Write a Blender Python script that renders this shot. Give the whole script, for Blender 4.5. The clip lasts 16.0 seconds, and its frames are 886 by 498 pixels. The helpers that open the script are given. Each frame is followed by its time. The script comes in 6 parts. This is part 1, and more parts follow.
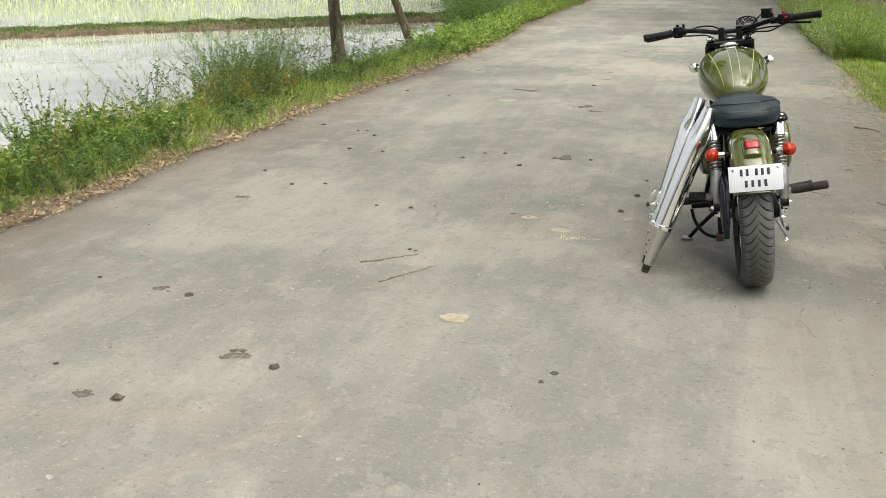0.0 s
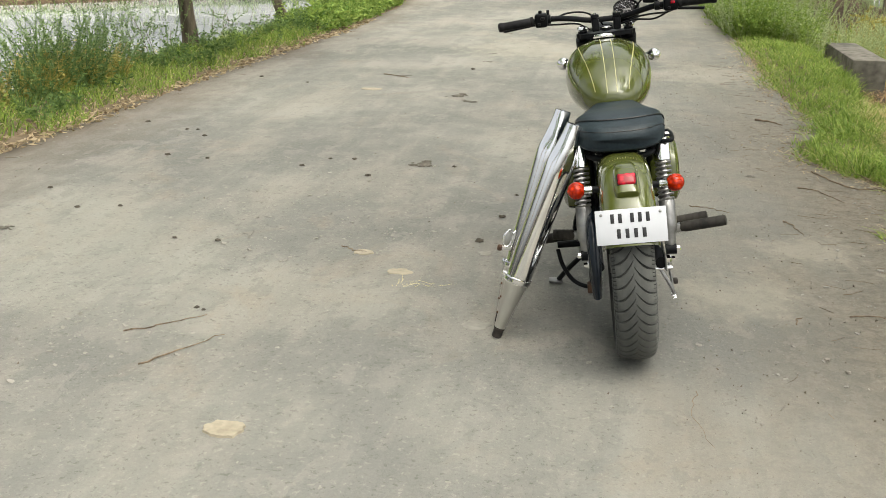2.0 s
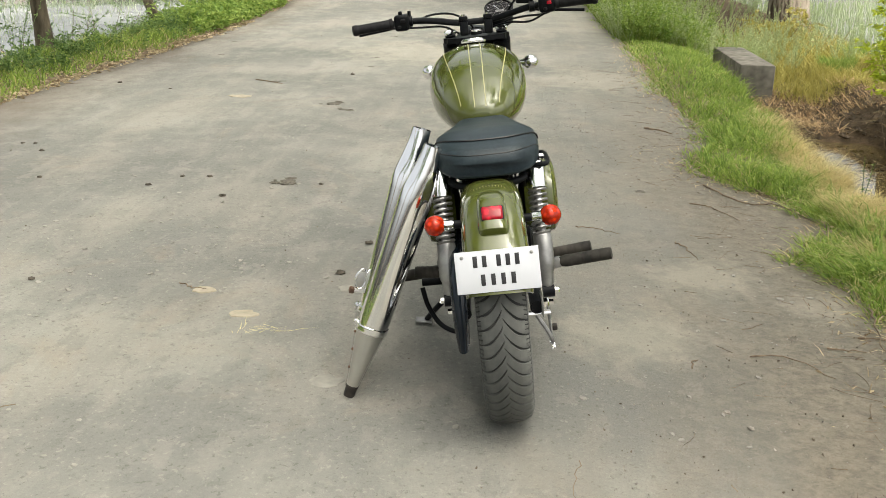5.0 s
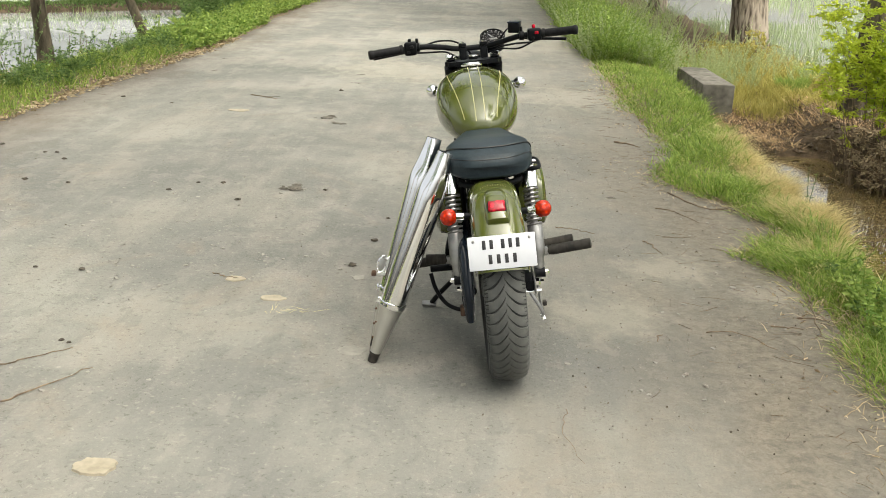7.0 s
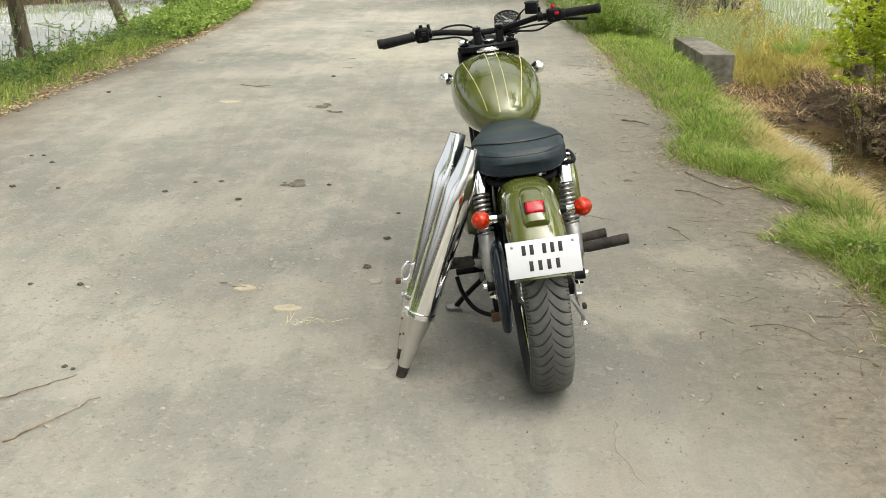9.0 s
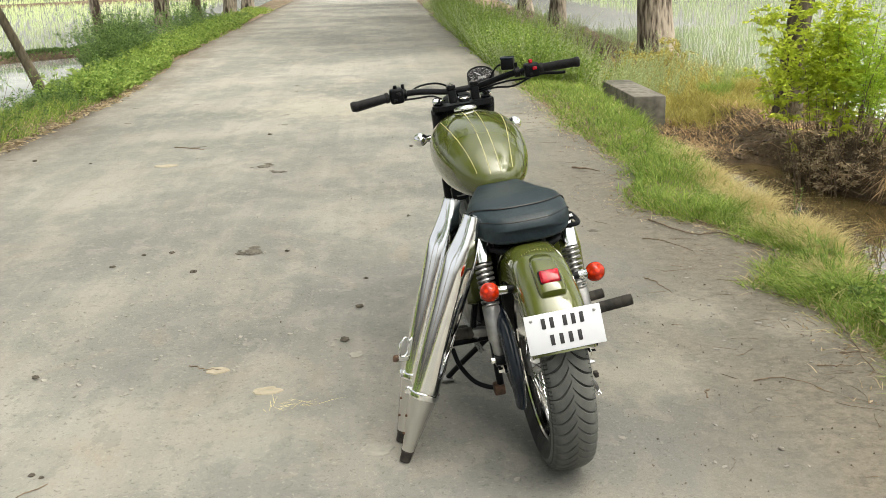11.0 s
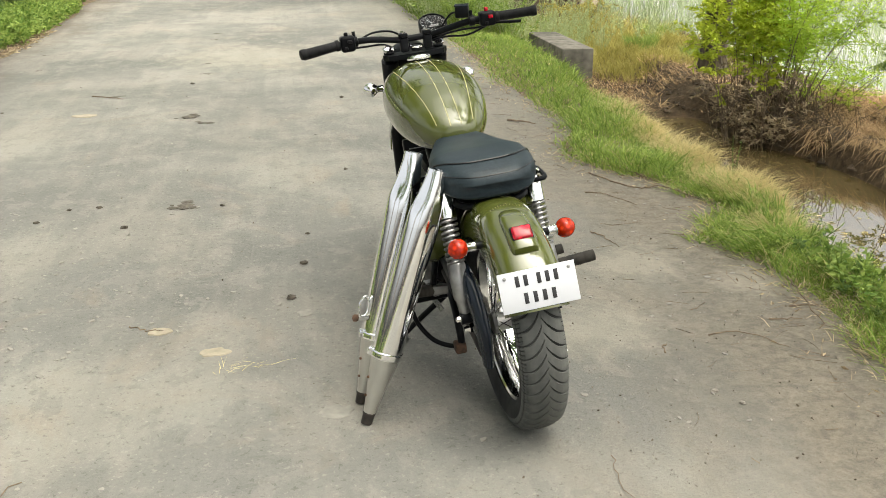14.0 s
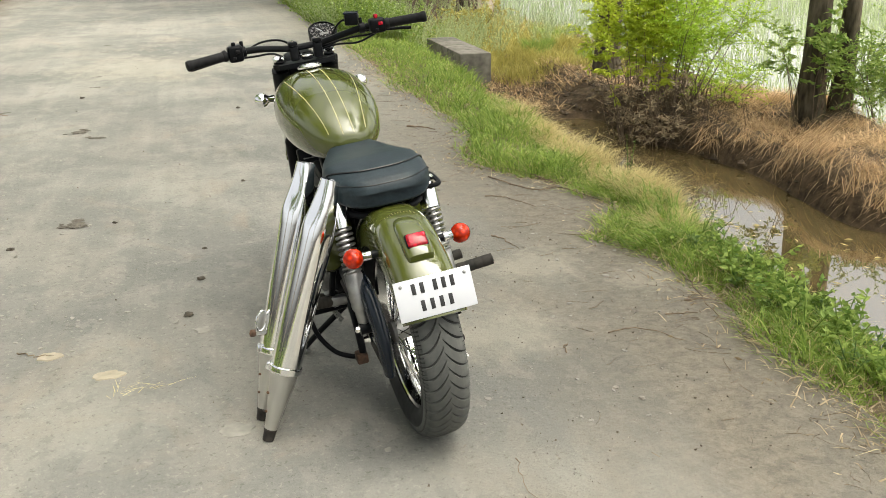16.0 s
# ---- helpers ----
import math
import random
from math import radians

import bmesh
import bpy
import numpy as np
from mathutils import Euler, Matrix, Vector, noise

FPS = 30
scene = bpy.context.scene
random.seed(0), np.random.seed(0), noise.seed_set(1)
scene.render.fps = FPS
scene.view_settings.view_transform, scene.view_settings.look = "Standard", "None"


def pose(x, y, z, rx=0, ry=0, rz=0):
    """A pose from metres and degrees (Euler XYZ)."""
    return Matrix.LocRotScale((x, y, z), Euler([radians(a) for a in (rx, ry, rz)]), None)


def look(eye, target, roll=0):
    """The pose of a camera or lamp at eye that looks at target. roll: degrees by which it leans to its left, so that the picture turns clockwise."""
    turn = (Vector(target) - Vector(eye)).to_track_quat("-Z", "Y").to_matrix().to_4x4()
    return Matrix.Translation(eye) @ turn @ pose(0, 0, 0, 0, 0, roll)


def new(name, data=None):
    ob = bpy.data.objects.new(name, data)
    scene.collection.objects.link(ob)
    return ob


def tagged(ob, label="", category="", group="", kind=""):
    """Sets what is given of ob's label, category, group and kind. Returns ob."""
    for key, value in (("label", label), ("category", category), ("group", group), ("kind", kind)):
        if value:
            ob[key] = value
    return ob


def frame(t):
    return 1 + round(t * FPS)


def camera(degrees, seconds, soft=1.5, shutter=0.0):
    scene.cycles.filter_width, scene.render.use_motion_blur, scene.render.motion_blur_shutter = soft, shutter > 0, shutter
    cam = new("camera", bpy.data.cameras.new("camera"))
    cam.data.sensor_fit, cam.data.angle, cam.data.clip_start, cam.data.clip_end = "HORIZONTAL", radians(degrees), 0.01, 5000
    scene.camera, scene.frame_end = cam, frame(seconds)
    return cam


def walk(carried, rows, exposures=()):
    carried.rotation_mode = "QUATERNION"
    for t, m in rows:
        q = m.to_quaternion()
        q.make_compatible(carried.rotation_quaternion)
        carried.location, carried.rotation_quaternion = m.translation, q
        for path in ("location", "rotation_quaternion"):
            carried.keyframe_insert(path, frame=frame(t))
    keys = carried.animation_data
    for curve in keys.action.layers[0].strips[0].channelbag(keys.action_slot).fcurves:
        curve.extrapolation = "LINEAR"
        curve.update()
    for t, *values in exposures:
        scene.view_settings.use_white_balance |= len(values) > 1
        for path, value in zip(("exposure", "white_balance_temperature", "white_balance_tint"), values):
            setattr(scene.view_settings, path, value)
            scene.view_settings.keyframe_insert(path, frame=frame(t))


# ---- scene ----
EXPOSURE = 1.58
cam = camera(48.9, 16.0, soft=0.5)
# seconds, eye x y z, yaw, pitch, roll
ROWS = [
    (0.0, -0.211, -4.056, 1.380, 15.79, -17.32, -0.10),
    (0.5, -0.157, -3.455, 1.379, 15.38, -18.81, -0.52),
    (1.0, -0.132, -3.287, 1.361, 13.54, -18.70, -0.26),
    (1.5, -0.156, -3.105, 1.390, 11.68, -18.97, 0.01),
    (2.0, -0.105, -2.910, 1.361, 10.25, -19.03, 0.49),
    (2.5, -0.014, -2.760, 1.354, 8.90, -19.05, 0.81),
    (3.0, 0.002, -2.628, 1.333, 7.46, -19.06, 1.32),
    (3.5, -0.019, -2.472, 1.333, 5.98, -19.08, 1.41),
    (4.0, 0.005, -2.326, 1.309, 5.17, -19.34, 1.25),
    (4.2, 0.015, -2.274, 1.307, 5.00, -19.50, 1.09),
    (6.3, -0.104, -2.811, 1.368, 2.90, -17.34, 2.44),
    (6.5, -0.090, -2.875, 1.390, 2.92, -17.49, 2.31),
    (7.0, -0.120, -2.942, 1.402, 2.16, -17.85, 2.15),
    (7.5, -0.157, -2.923, 1.402, 1.79, -18.58, 1.44),
    (8.0, -0.173, -2.855, 1.395, 1.68, -19.47, 0.71),
    (8.2, -0.167, -2.802, 1.393, 1.86, -19.66, 0.37),
    (10.3, -0.506, -2.642, 1.437, -0.83, -17.28, -0.99),
    (10.5, -0.516, -2.619, 1.433, -1.46, -16.99, -1.15),
    (11.0, -0.494, -2.496, 1.431, -3.54, -16.58, -1.53),
    (11.5, -0.475, -2.441, 1.432, -6.75, -16.40, -1.35),
    (12.0, -0.536, -2.385, 1.425, -9.77, -16.45, -0.96),
    (12.5, -0.650, -2.381, 1.435, -11.45, -16.95, -0.24),
    (13.0, -0.654, -2.388, 1.425, -11.15, -17.84, 0.11),
    (13.5, -0.634, -2.386, 1.426, -9.71, -18.79, 0.12),
    (14.0, -0.622, -2.383, 1.411, -8.76, -19.43, -0.13),
    (14.5, -0.636, -2.377, 1.409, -9.27, -19.85, -0.44),
    (15.0, -0.635, -2.373, 1.403, -10.97, -19.96, -0.54),
    (15.5, -0.608, -2.375, 1.404, -13.14, -19.65, -0.51),
    (16.0, -0.582, -2.371, 1.410, -14.38, -19.11, -0.60),
]
walk(cam, [(t, pose(x, y, z, 90 + pitch, 0, yaw) @ pose(0, 0, 0, 0, 0, roll)) for t, x, y, z, yaw, pitch, roll in ROWS], exposures=[(0, EXPOSURE - 0.22, 6850, 5), (4.2, EXPOSURE - 0.14, 6950, 5), (6.3, EXPOSURE - 0.08, 7000, 5), (10.3, EXPOSURE - 0.03, 7000, 5), (16, EXPOSURE, 7000, 5)])

# ---- light ----
world = bpy.data.worlds.new("world")
scene.world = world
world.use_nodes = True
wt = world.node_tree
sky = wt.nodes.new("ShaderNodeTexSky")
sky.sky_type = 'NISHITA'
sky.sun_disc = False
sky.sun_elevation = radians(70)
sky.sun_rotation = radians(115)
sky.air_density = 0.6
sky.dust_density = 8.0
sky.ozone_density = 1.0
bg = wt.nodes["Background"]
bg.inputs["Strength"].default_value = 0.15
haze = wt.nodes.new("ShaderNodeHueSaturation")
haze.inputs["Saturation"].default_value = 0.35
wt.links.new(sky.outputs[0], haze.inputs["Color"])
wt.links.new(haze.outputs[0], bg.inputs["Color"])

sun_data = bpy.data.lights.new("sun", 'SUN')
sun_data.energy = 0.40
sun_data.angle = radians(80)
sun_data.color = (1.0, 0.95, 0.86)
sun = new("sun", sun_data)
SUN_AZ, SUN_EL = radians(115), radians(70)
sun_dir = Vector((math.sin(SUN_AZ) * math.cos(SUN_EL), math.cos(SUN_AZ) * math.cos(SUN_EL), math.sin(SUN_EL)))
sun.matrix_world = look(sun_dir * 60, (0, 0, 0))


# ---- materials ----
def material(name, rough=0.6, metal=0.0, spec=0.5):
    m = bpy.data.materials.new(name)
    m.use_nodes = True
    b = m.node_tree.nodes["Principled BSDF"]
    b.inputs["Roughness"].default_value = rough
    b.inputs["Metallic"].default_value = metal
    b.inputs["Specular IOR Level"].default_value = spec
    return m, m.node_tree, b


def coords(t, scale=(1, 1, 1), kind="Object"):
    tc = t.nodes.new("ShaderNodeTexCoord")
    mp = t.nodes.new("ShaderNodeMapping")
    mp.inputs["Scale"].default_value = scale
    t.links.new(tc.outputs[kind], mp.inputs["Vector"])
    return mp.outputs[0]


def noise_tex(t, vec, scale, detail=4, rough=0.55, distortion=0.0):
    n = t.nodes.new("ShaderNodeTexNoise")
    n.inputs["Scale"].default_value = scale
    n.inputs["Detail"].default_value = detail
    n.inputs["Roughness"].default_value = rough
    n.inputs["Distortion"].default_value = distortion
    t.links.new(vec, n.inputs["Vector"])
    return n.outputs["Fac"]


def ramp(t, fac, stops):
    r = t.nodes.new("ShaderNodeValToRGB")
    e = r.color_ramp.elements
    while len(e) < len(stops):
        e.new(0.5)
    for k, (p, c) in enumerate(stops):
        e[k].position = p
        e[k].color = (*c, 1) if len(c) == 3 else c
    t.links.new(fac, r.inputs[0])
    return r.outputs[0]


def mix(t, fac, a, b, mode='MIX'):
    n = t.nodes.new("ShaderNodeMix")
    n.data_type = 'RGBA'
    n.blend_type = mode
    for k, v in ((0, fac), (6, a), (7, b)):
        if isinstance(v, (int, float)):
            n.inputs[k].default_value = v
        elif isinstance(v, tuple):
            n.inputs[k].default_value = (*v, 1)
        else:
            t.links.new(v, n.inputs[k])
    return n.outputs[2]


def maths(t, op, a, b=0.0):
    n = t.nodes.new("ShaderNodeMath")
    n.operation = op
    for k, v in ((0, a), (1, b)):
        if isinstance(v, (int, float)):
            n.inputs[k].default_value = v
        else:
            t.links.new(v, n.inputs[k])
    return n.outputs[0]


def bump(t, b, height, strength=0.3, dist=0.01):
    n = t.nodes.new("ShaderNodeBump")
    n.inputs["Strength"].default_value = strength
    n.inputs["Distance"].default_value = dist
    t.links.new(height, n.inputs["Height"])
    t.links.new(n.outputs[0], b.inputs["Normal"])


def grained(name, dark, light, scale=30, rough=0.6, metal=0.0, bump_s=0.2, bump_d=0.002, spec=0.5, stops=(0.35, 0.65), aniso=(1, 1, 1)):
    """Two-tone surface with coarse and fine grain."""
    m, t, b = material(name, rough, metal, spec)
    v = coords(t, aniso)
    big = noise_tex(t, v, scale * 0.25, 3)
    fine = noise_tex(t, v, scale, 5)
    f = maths(t, 'ADD', maths(t, 'MULTIPLY', big, 0.55), maths(t, 'MULTIPLY', fine, 0.45))
    t.links.new(ramp(t, f, [(stops[0], dark), (stops[1], light)]), b.inputs["Base Color"])
    bump(t, b, fine, bump_s, bump_d)
    return m


def road_material():
    """Worn concrete: grey cement with painted tree-shade dapple, pinkish and tan dust films, small scars, brown dust at
    the edges.
    """
    m, t, b = material("worn_road", 0.92, 0, 0.08)
    v = coords(t)
    big = noise_tex(t, coords(t, (0.62, 1.0, 1)), 0.62, 4, 0.55, 0.3)
    mid = noise_tex(t, coords(t, (1.2, 0.55, 1)), 1.5, 6, 0.6, 0.2)
    blot = noise_tex(t, coords(t, (1, 0.7, 1)), 6.5, 6, 0.66, 0.25)
    scar = noise_tex(t, coords(t, (1, 1.1, 1)), 15, 7, 0.72, 0.5)
    fine = noise_tex(t, v, 85, 5, 0.8)
    grit = noise_tex(t, v, 300, 2, 0.7)
    # broad grey and pale patches double as the soft dapple of tree shade
    base = ramp(t, big, [(0.38, (0.172, 0.171, 0.162)), (0.49, (0.226, 0.221, 0.206)), (0.60, (0.318, 0.306, 0.281))])
    base = mix(t, maths(t, 'MULTIPLY', ramp(t, mid, [(0.50, (0, 0, 0)), (0.60, (1, 1, 1))]), 0.60), base, (0.318, 0.293, 0.264))
    base = mix(t, maths(t, 'MULTIPLY', ramp(t, mid, [(0.38, (1, 1, 1)), (0.49, (0, 0, 0))]), 0.50), base, (0.178, 0.178, 0.173))
    tan = noise_tex(t, coords(t, (1, 0.8, 1)), 1.7, 6, 0.7, 0.9)
    base = mix(t, maths(t, 'MULTIPLY', ramp(t, tan, [(0.56, (0, 0, 0)), (0.68, (1, 1, 1))]), 0.38), base, (0.335, 0.268, 0.210))
    base = mix(t, maths(t, 'MULTIPLY', ramp(t, blot, [(0.545, (0, 0, 0)), (0.565, (1, 1, 1))]), 0.34), base, (0.333, 0.310, 0.284))
    base = mix(t, maths(t, 'MULTIPLY', ramp(t, blot, [(0.425, (1, 1, 1)), (0.442, (0, 0, 0))]), 0.24), base, (0.154, 0.153, 0.147))
    base = mix(t, maths(t, 'MULTIPLY', ramp(t, scar, [(0.585, (0, 0, 0)), (0.625, (1, 1, 1))]), 0.28), base, (0.118, 0.116, 0.100))
    base = mix(t, maths(t, 'MULTIPLY', ramp(t, scar, [(0.38, (1, 1, 1)), (0.425, (0, 0, 0))]), 0.18), base, (0.400, 0.374, 0.322))
    # wheel tracks and broom streaks along the road
    track = noise_tex(t, coords(t, (1.6, 0.10, 1)), 1.6, 4, 0.6, 0.0)
    base = mix(t, maths(t, 'MULTIPLY', ramp(t, track, [(0.42, (1, 1, 1)), (0.56, (0, 0, 0))]), 0.28), base, (0.185, 0.184, 0.173))
    broom = noise_tex(t, coords(t, (9.0, 0.35, 1)), 1.7, 5, 0.65, 0.15)
    base = mix(t, maths(t, 'MULTIPLY', ramp(t, broom, [(0.36, (1, 1, 1)), (0.50, (0, 0, 0))]), 0.15), base, (0.166, 0.165, 0.154))
    base = mix(t, maths(t, 'MULTIPLY', ramp(t, broom, [(0.54, (0, 0, 0)), (0.68, (1, 1, 1))]), 0.17), base, (0.323, 0.308, 0.286))
    pits = noise_tex(t, v, 48, 4, 0.7, 0.4)
    base = mix(t, maths(t, 'MULTIPLY', ramp(t, pits, [(0.610, (0, 0, 0)), (0.63, (1, 1, 1))]), 0.40), base, (0.074, 0.070, 0.059))
    base = mix(t, maths(t, 'MULTIPLY', ramp(t, pits, [(0.365, (1, 1, 1)), (0.395, (0, 0, 0))]), 0.30), base, (0.452, 0.428, 0.378))
    sep = t.nodes.new("ShaderNodeSeparateXYZ")
    t.links.new(v, sep.inputs[0])
    wobx = maths(t, 'ADD', sep.outputs[0], maths(t, 'ADD', maths(t, 'MULTIPLY', maths(t, 'SUBTRACT', mid, 0.5), 1.5), maths(t, 'MULTIPLY', maths(t, 'SUBTRACT', blot, 0.5), 0.6)))
    dust = t.nodes.new("ShaderNodeMapRange")
    dust.inputs[1].default_value, dust.inputs[2].default_value = 0.0, 1.05
    t.links.new(wobx, dust.inputs[0])
    crumbly = ramp(t, maths(t, 'ADD', maths(t, 'MULTIPLY', scar, 0.6), maths(t, 'MULTIPLY', pits, 0.4)), [(0.40, (0, 0, 0)), (0.60, (1, 1, 1))])
    loose = mix(t, crumbly, (0.105, 0.085, 0.063), (0.275, 0.235, 0.182))
    near = t.nodes.new("ShaderNodeMapRange")
    near.inputs[1].default_value, near.inputs[2].default_value, near.inputs[3].default_value, near.inputs[4].default_value = 2.0, 6.0, 0.74, 0.32
    t.links.new(sep.outputs[1], near.inputs[0])
    base = mix(t, maths(t, 'MULTIPLY', dust.outputs[0], near.outputs[0]), base, loose)
    ldust = t.nodes.new("ShaderNodeMapRange")
    ldust.inputs[1].default_value, ldust.inputs[2].default_value = -3.0, -3.7
    t.links.new(wobx, ldust.inputs[0])
    base = mix(t, maths(t, 'MULTIPLY', ldust.outputs[0], 0.7), base, (0.172, 0.132, 0.102))
    # pale scuffed patches of bared cement; the two far ones paint sunlit road
    for px, py, reach in ((0.74, 1.28, 0.36), (1.14, 1.00, 0.26), (0.40, 0.66, 0.40), (0.8, 6.2, 1.1), (-0.9, 7.6, 1.4)):
        far = t.nodes.new("ShaderNodeVectorMath")
        far.operation = 'DISTANCE'
        t.links.new(v, far.inputs[0])
        far.inputs[1].default_value = (px, py, 0)
        spot = t.nodes.new("ShaderNodeMapRange")
        spot.inputs[1].default_value, spot.inputs[2].default_value = reach, reach * 0.2
        t.links.new(far.outputs["Value"], spot.inputs[0])
        torn = ramp(t, maths(t, 'ADD', maths(t, 'MULTIPLY', spot.outputs[0], 0.45), maths(t, 'ADD', maths(t, 'MULTIPLY', blot, 0.6), maths(t, 'MULTIPLY', scar, 0.4))), [(0.64, (0, 0, 0)), (0.92, (1, 1, 1))])
        base = mix(t, maths(t, 'MULTIPLY', torn, 0.42), base, (0.43, 0.395, 0.335))
    base = mix(t, 0.08, base, ramp(t, fine, [(0.30, (0.026, 0.025, 0.022)), (0.5, (0.227, 0.218, 0.202)), (0.70, (0.521, 0.498, 0.439))]))
    base = mix(t, 0.05, base, ramp(t, grit, [(0.36, (0.017, 0.017, 0.015)), (0.64, (0.539, 0.517, 0.466))]))
    base = mix(t, 1.0, base, (0.885, 0.90, 0.88), 'MULTIPLY')
    t.links.new(base, b.inputs["Base Color"])
    h = maths(t, 'ADD', maths(t, 'MULTIPLY', scar, 1.6), maths(t, 'ADD', fine, maths(t, 'MULTIPLY', grit, 0.5)))
    bump(t, b, maths(t, 'SUBTRACT', h, maths(t, 'MULTIPLY', pits, 1.5)), 0.6, 0.008)
    return m


def leaf_material(name, lo, hi, rough=0.55, spec=0.3):
    m, t, b = material(name, rough, 0, spec)
    g = t.nodes.new("ShaderNodeNewGeometry")
    v = coords(t)
    f = maths(t, 'ADD', maths(t, 'MULTIPLY', g.outputs["Random Per Island"], 0.6), maths(t, 'MULTIPLY', noise_tex(t, v, 1.3, 3), 0.4))
    c = ramp(t, f, [(0.15, lo), (0.8, hi)])
    t.links.new(c, b.inputs["Base Color"])
    tr = t.nodes.new("ShaderNodeBsdfTranslucent")
    t.links.new(c, tr.inputs["Color"])
    ms = t.nodes.new("ShaderNodeMixShader")
    ms.inputs[0].default_value = 0.48
    t.links.new(b.outputs[0], ms.inputs[1])
    t.links.new(tr.outputs[0], ms.inputs[2])
    t.links.new(ms.outputs[0], t.nodes["Material Output"].inputs["Surface"])
    return m


def water_material(name, colour, rough=0.04, ripple=0.02, ior=1.7):
    m, t, b = material(name, rough, 0, 0.5)
    v = coords(t)
    n = noise_tex(t, v, 0.8, 4)
    t.links.new(ramp(t, n, [(0.3, tuple(c * 0.8 for c in colour)), (0.7, tuple(c * 1.2 for c in colour))]), b.inputs["Base Color"])
    b.inputs["IOR"].default_value = ior
    bump(t, b, noise_tex(t, coords(t, (1, 2.5, 1)), 7, 3), ripple, 0.02)
    return m


M_ROAD = road_material()
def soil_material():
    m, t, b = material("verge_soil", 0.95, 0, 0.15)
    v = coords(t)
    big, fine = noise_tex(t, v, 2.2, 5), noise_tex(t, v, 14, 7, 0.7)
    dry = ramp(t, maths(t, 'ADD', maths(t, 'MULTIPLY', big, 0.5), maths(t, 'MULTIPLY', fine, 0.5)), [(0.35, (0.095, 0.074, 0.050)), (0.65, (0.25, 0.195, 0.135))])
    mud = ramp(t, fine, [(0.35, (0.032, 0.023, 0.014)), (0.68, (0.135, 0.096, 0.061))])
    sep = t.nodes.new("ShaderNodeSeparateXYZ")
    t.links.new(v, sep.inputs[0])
    # low ground turns to mud, whose dark tone also carries the bank's shadow
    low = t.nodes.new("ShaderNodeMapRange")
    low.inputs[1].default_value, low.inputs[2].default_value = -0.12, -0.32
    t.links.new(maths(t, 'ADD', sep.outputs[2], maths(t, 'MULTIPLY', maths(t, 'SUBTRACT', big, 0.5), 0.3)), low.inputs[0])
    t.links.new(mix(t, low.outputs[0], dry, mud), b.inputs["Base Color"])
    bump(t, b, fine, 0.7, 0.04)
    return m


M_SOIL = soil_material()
M_MUD = grained("wet_mud", (0.030, 0.022, 0.014), (0.115, 0.082, 0.052), 14, 0.7, bump_s=0.7, bump_d=0.03, spec=0.3)
M_BLOCK = grained("weathered_concrete", (0.08, 0.076, 0.064), (0.23, 0.215, 0.185), 11, 0.9, bump_s=0.4, bump_d=0.006, spec=0.2)
M_GRASS = leaf_material("verge_grass", (0.090, 0.18, 0.025), (0.42, 0.54, 0.125))
M_GRASS_DRY = leaf_material("dry_grass", (0.44, 0.37, 0.16), (0.80, 0.69, 0.37))
M_STRAW = leaf_material("brown_straw", (0.20, 0.115, 0.050), (0.88, 0.66, 0.40), 0.8)
M_WEED = leaf_material("weed_leaves", (0.065, 0.13, 0.035), (0.25, 0.36, 0.12))
M_LUSH = leaf_material("lush_weed_leaves", (0.11, 0.21, 0.035), (0.42, 0.53, 0.14))
M_PALE = leaf_material("pale_feathery_leaves", (0.28, 0.36, 0.15), (0.60, 0.66, 0.38))
M_SHOOT = leaf_material("pale_paddy_shoots", (0.26, 0.34, 0.15), (0.50, 0.57, 0.33))
M_YELLOW = leaf_material("yellowed_grass", (0.25, 0.23, 0.05), (0.58, 0.51, 0.17))
M_BUSH = leaf_material("shrub_leaves", (0.28, 0.44, 0.035), (0.64, 0.79, 0.11))
M_BUSH_OLD = leaf_material("yellowing_shrub_leaves", (0.31, 0.40, 0.036), (0.74, 0.82, 0.105))
M_CROWN = leaf_material("tree_leaves", (0.035, 0.075, 0.018), (0.11, 0.18, 0.045))
M_RICE = leaf_material("rice_shoots", (0.33, 0.42, 0.15), (0.60, 0.68, 0.34))
M_DEADLEAF = leaf_material("fallen_leaves", (0.17, 0.115, 0.065), (0.64, 0.53, 0.36), 0.8)
M_BARK = grained("pale_peeling_bark", (0.065, 0.050, 0.038), (0.40, 0.34, 0.275), 7, 0.95, bump_s=0.7, bump_d=0.02, spec=0.1, stops=(0.42, 0.58), aniso=(3, 3, 0.6))
M_BARK_DARK = grained("dark_bark", (0.036, 0.030, 0.021), (0.175, 0.148, 0.105), 12, 0.95, bump_s=0.8, bump_d=0.02, spec=0.1, aniso=(2, 2, 0.6))
# darker than the road twigs, matched to the dark ditch hollows
M_ROOT = grained("dark_hollow_twigs", (0.040, 0.030, 0.020), (0.22, 0.165, 0.11), 25, 0.85)
M_TWIG = grained("grey_twig", (0.075, 0.054, 0.036), (0.25, 0.185, 0.125), 40, 0.9)
# silty base colours brightened to stand for reflected sky, the left one most
M_PADDY = water_material("paddy_water", (0.32, 0.33, 0.30))
M_PADDY_LEFT = water_material("sky_whitened_paddy_water", (0.47, 0.49, 0.455))
M_DITCH = water_material("ditch_water", (0.105, 0.077, 0.032), 0.012, 0.005, 3.4)
M_STONE = grained("dark_dung", (0.03, 0.025, 0.018), (0.10, 0.085, 0.065), 60, 0.95)
M_CRUMB = grained("brown_crumbs", (0.07, 0.055, 0.04), (0.17, 0.14, 0.105), 90, 0.95)
M_DUNG_FLAT = grained("flat_dried_dung", (0.045, 0.040, 0.030), (0.135, 0.122, 0.098), 50, 0.95)
M_PEBBLE = grained("pebble", (0.15, 0.135, 0.11), (0.36, 0.33, 0.285), 60, 0.9)


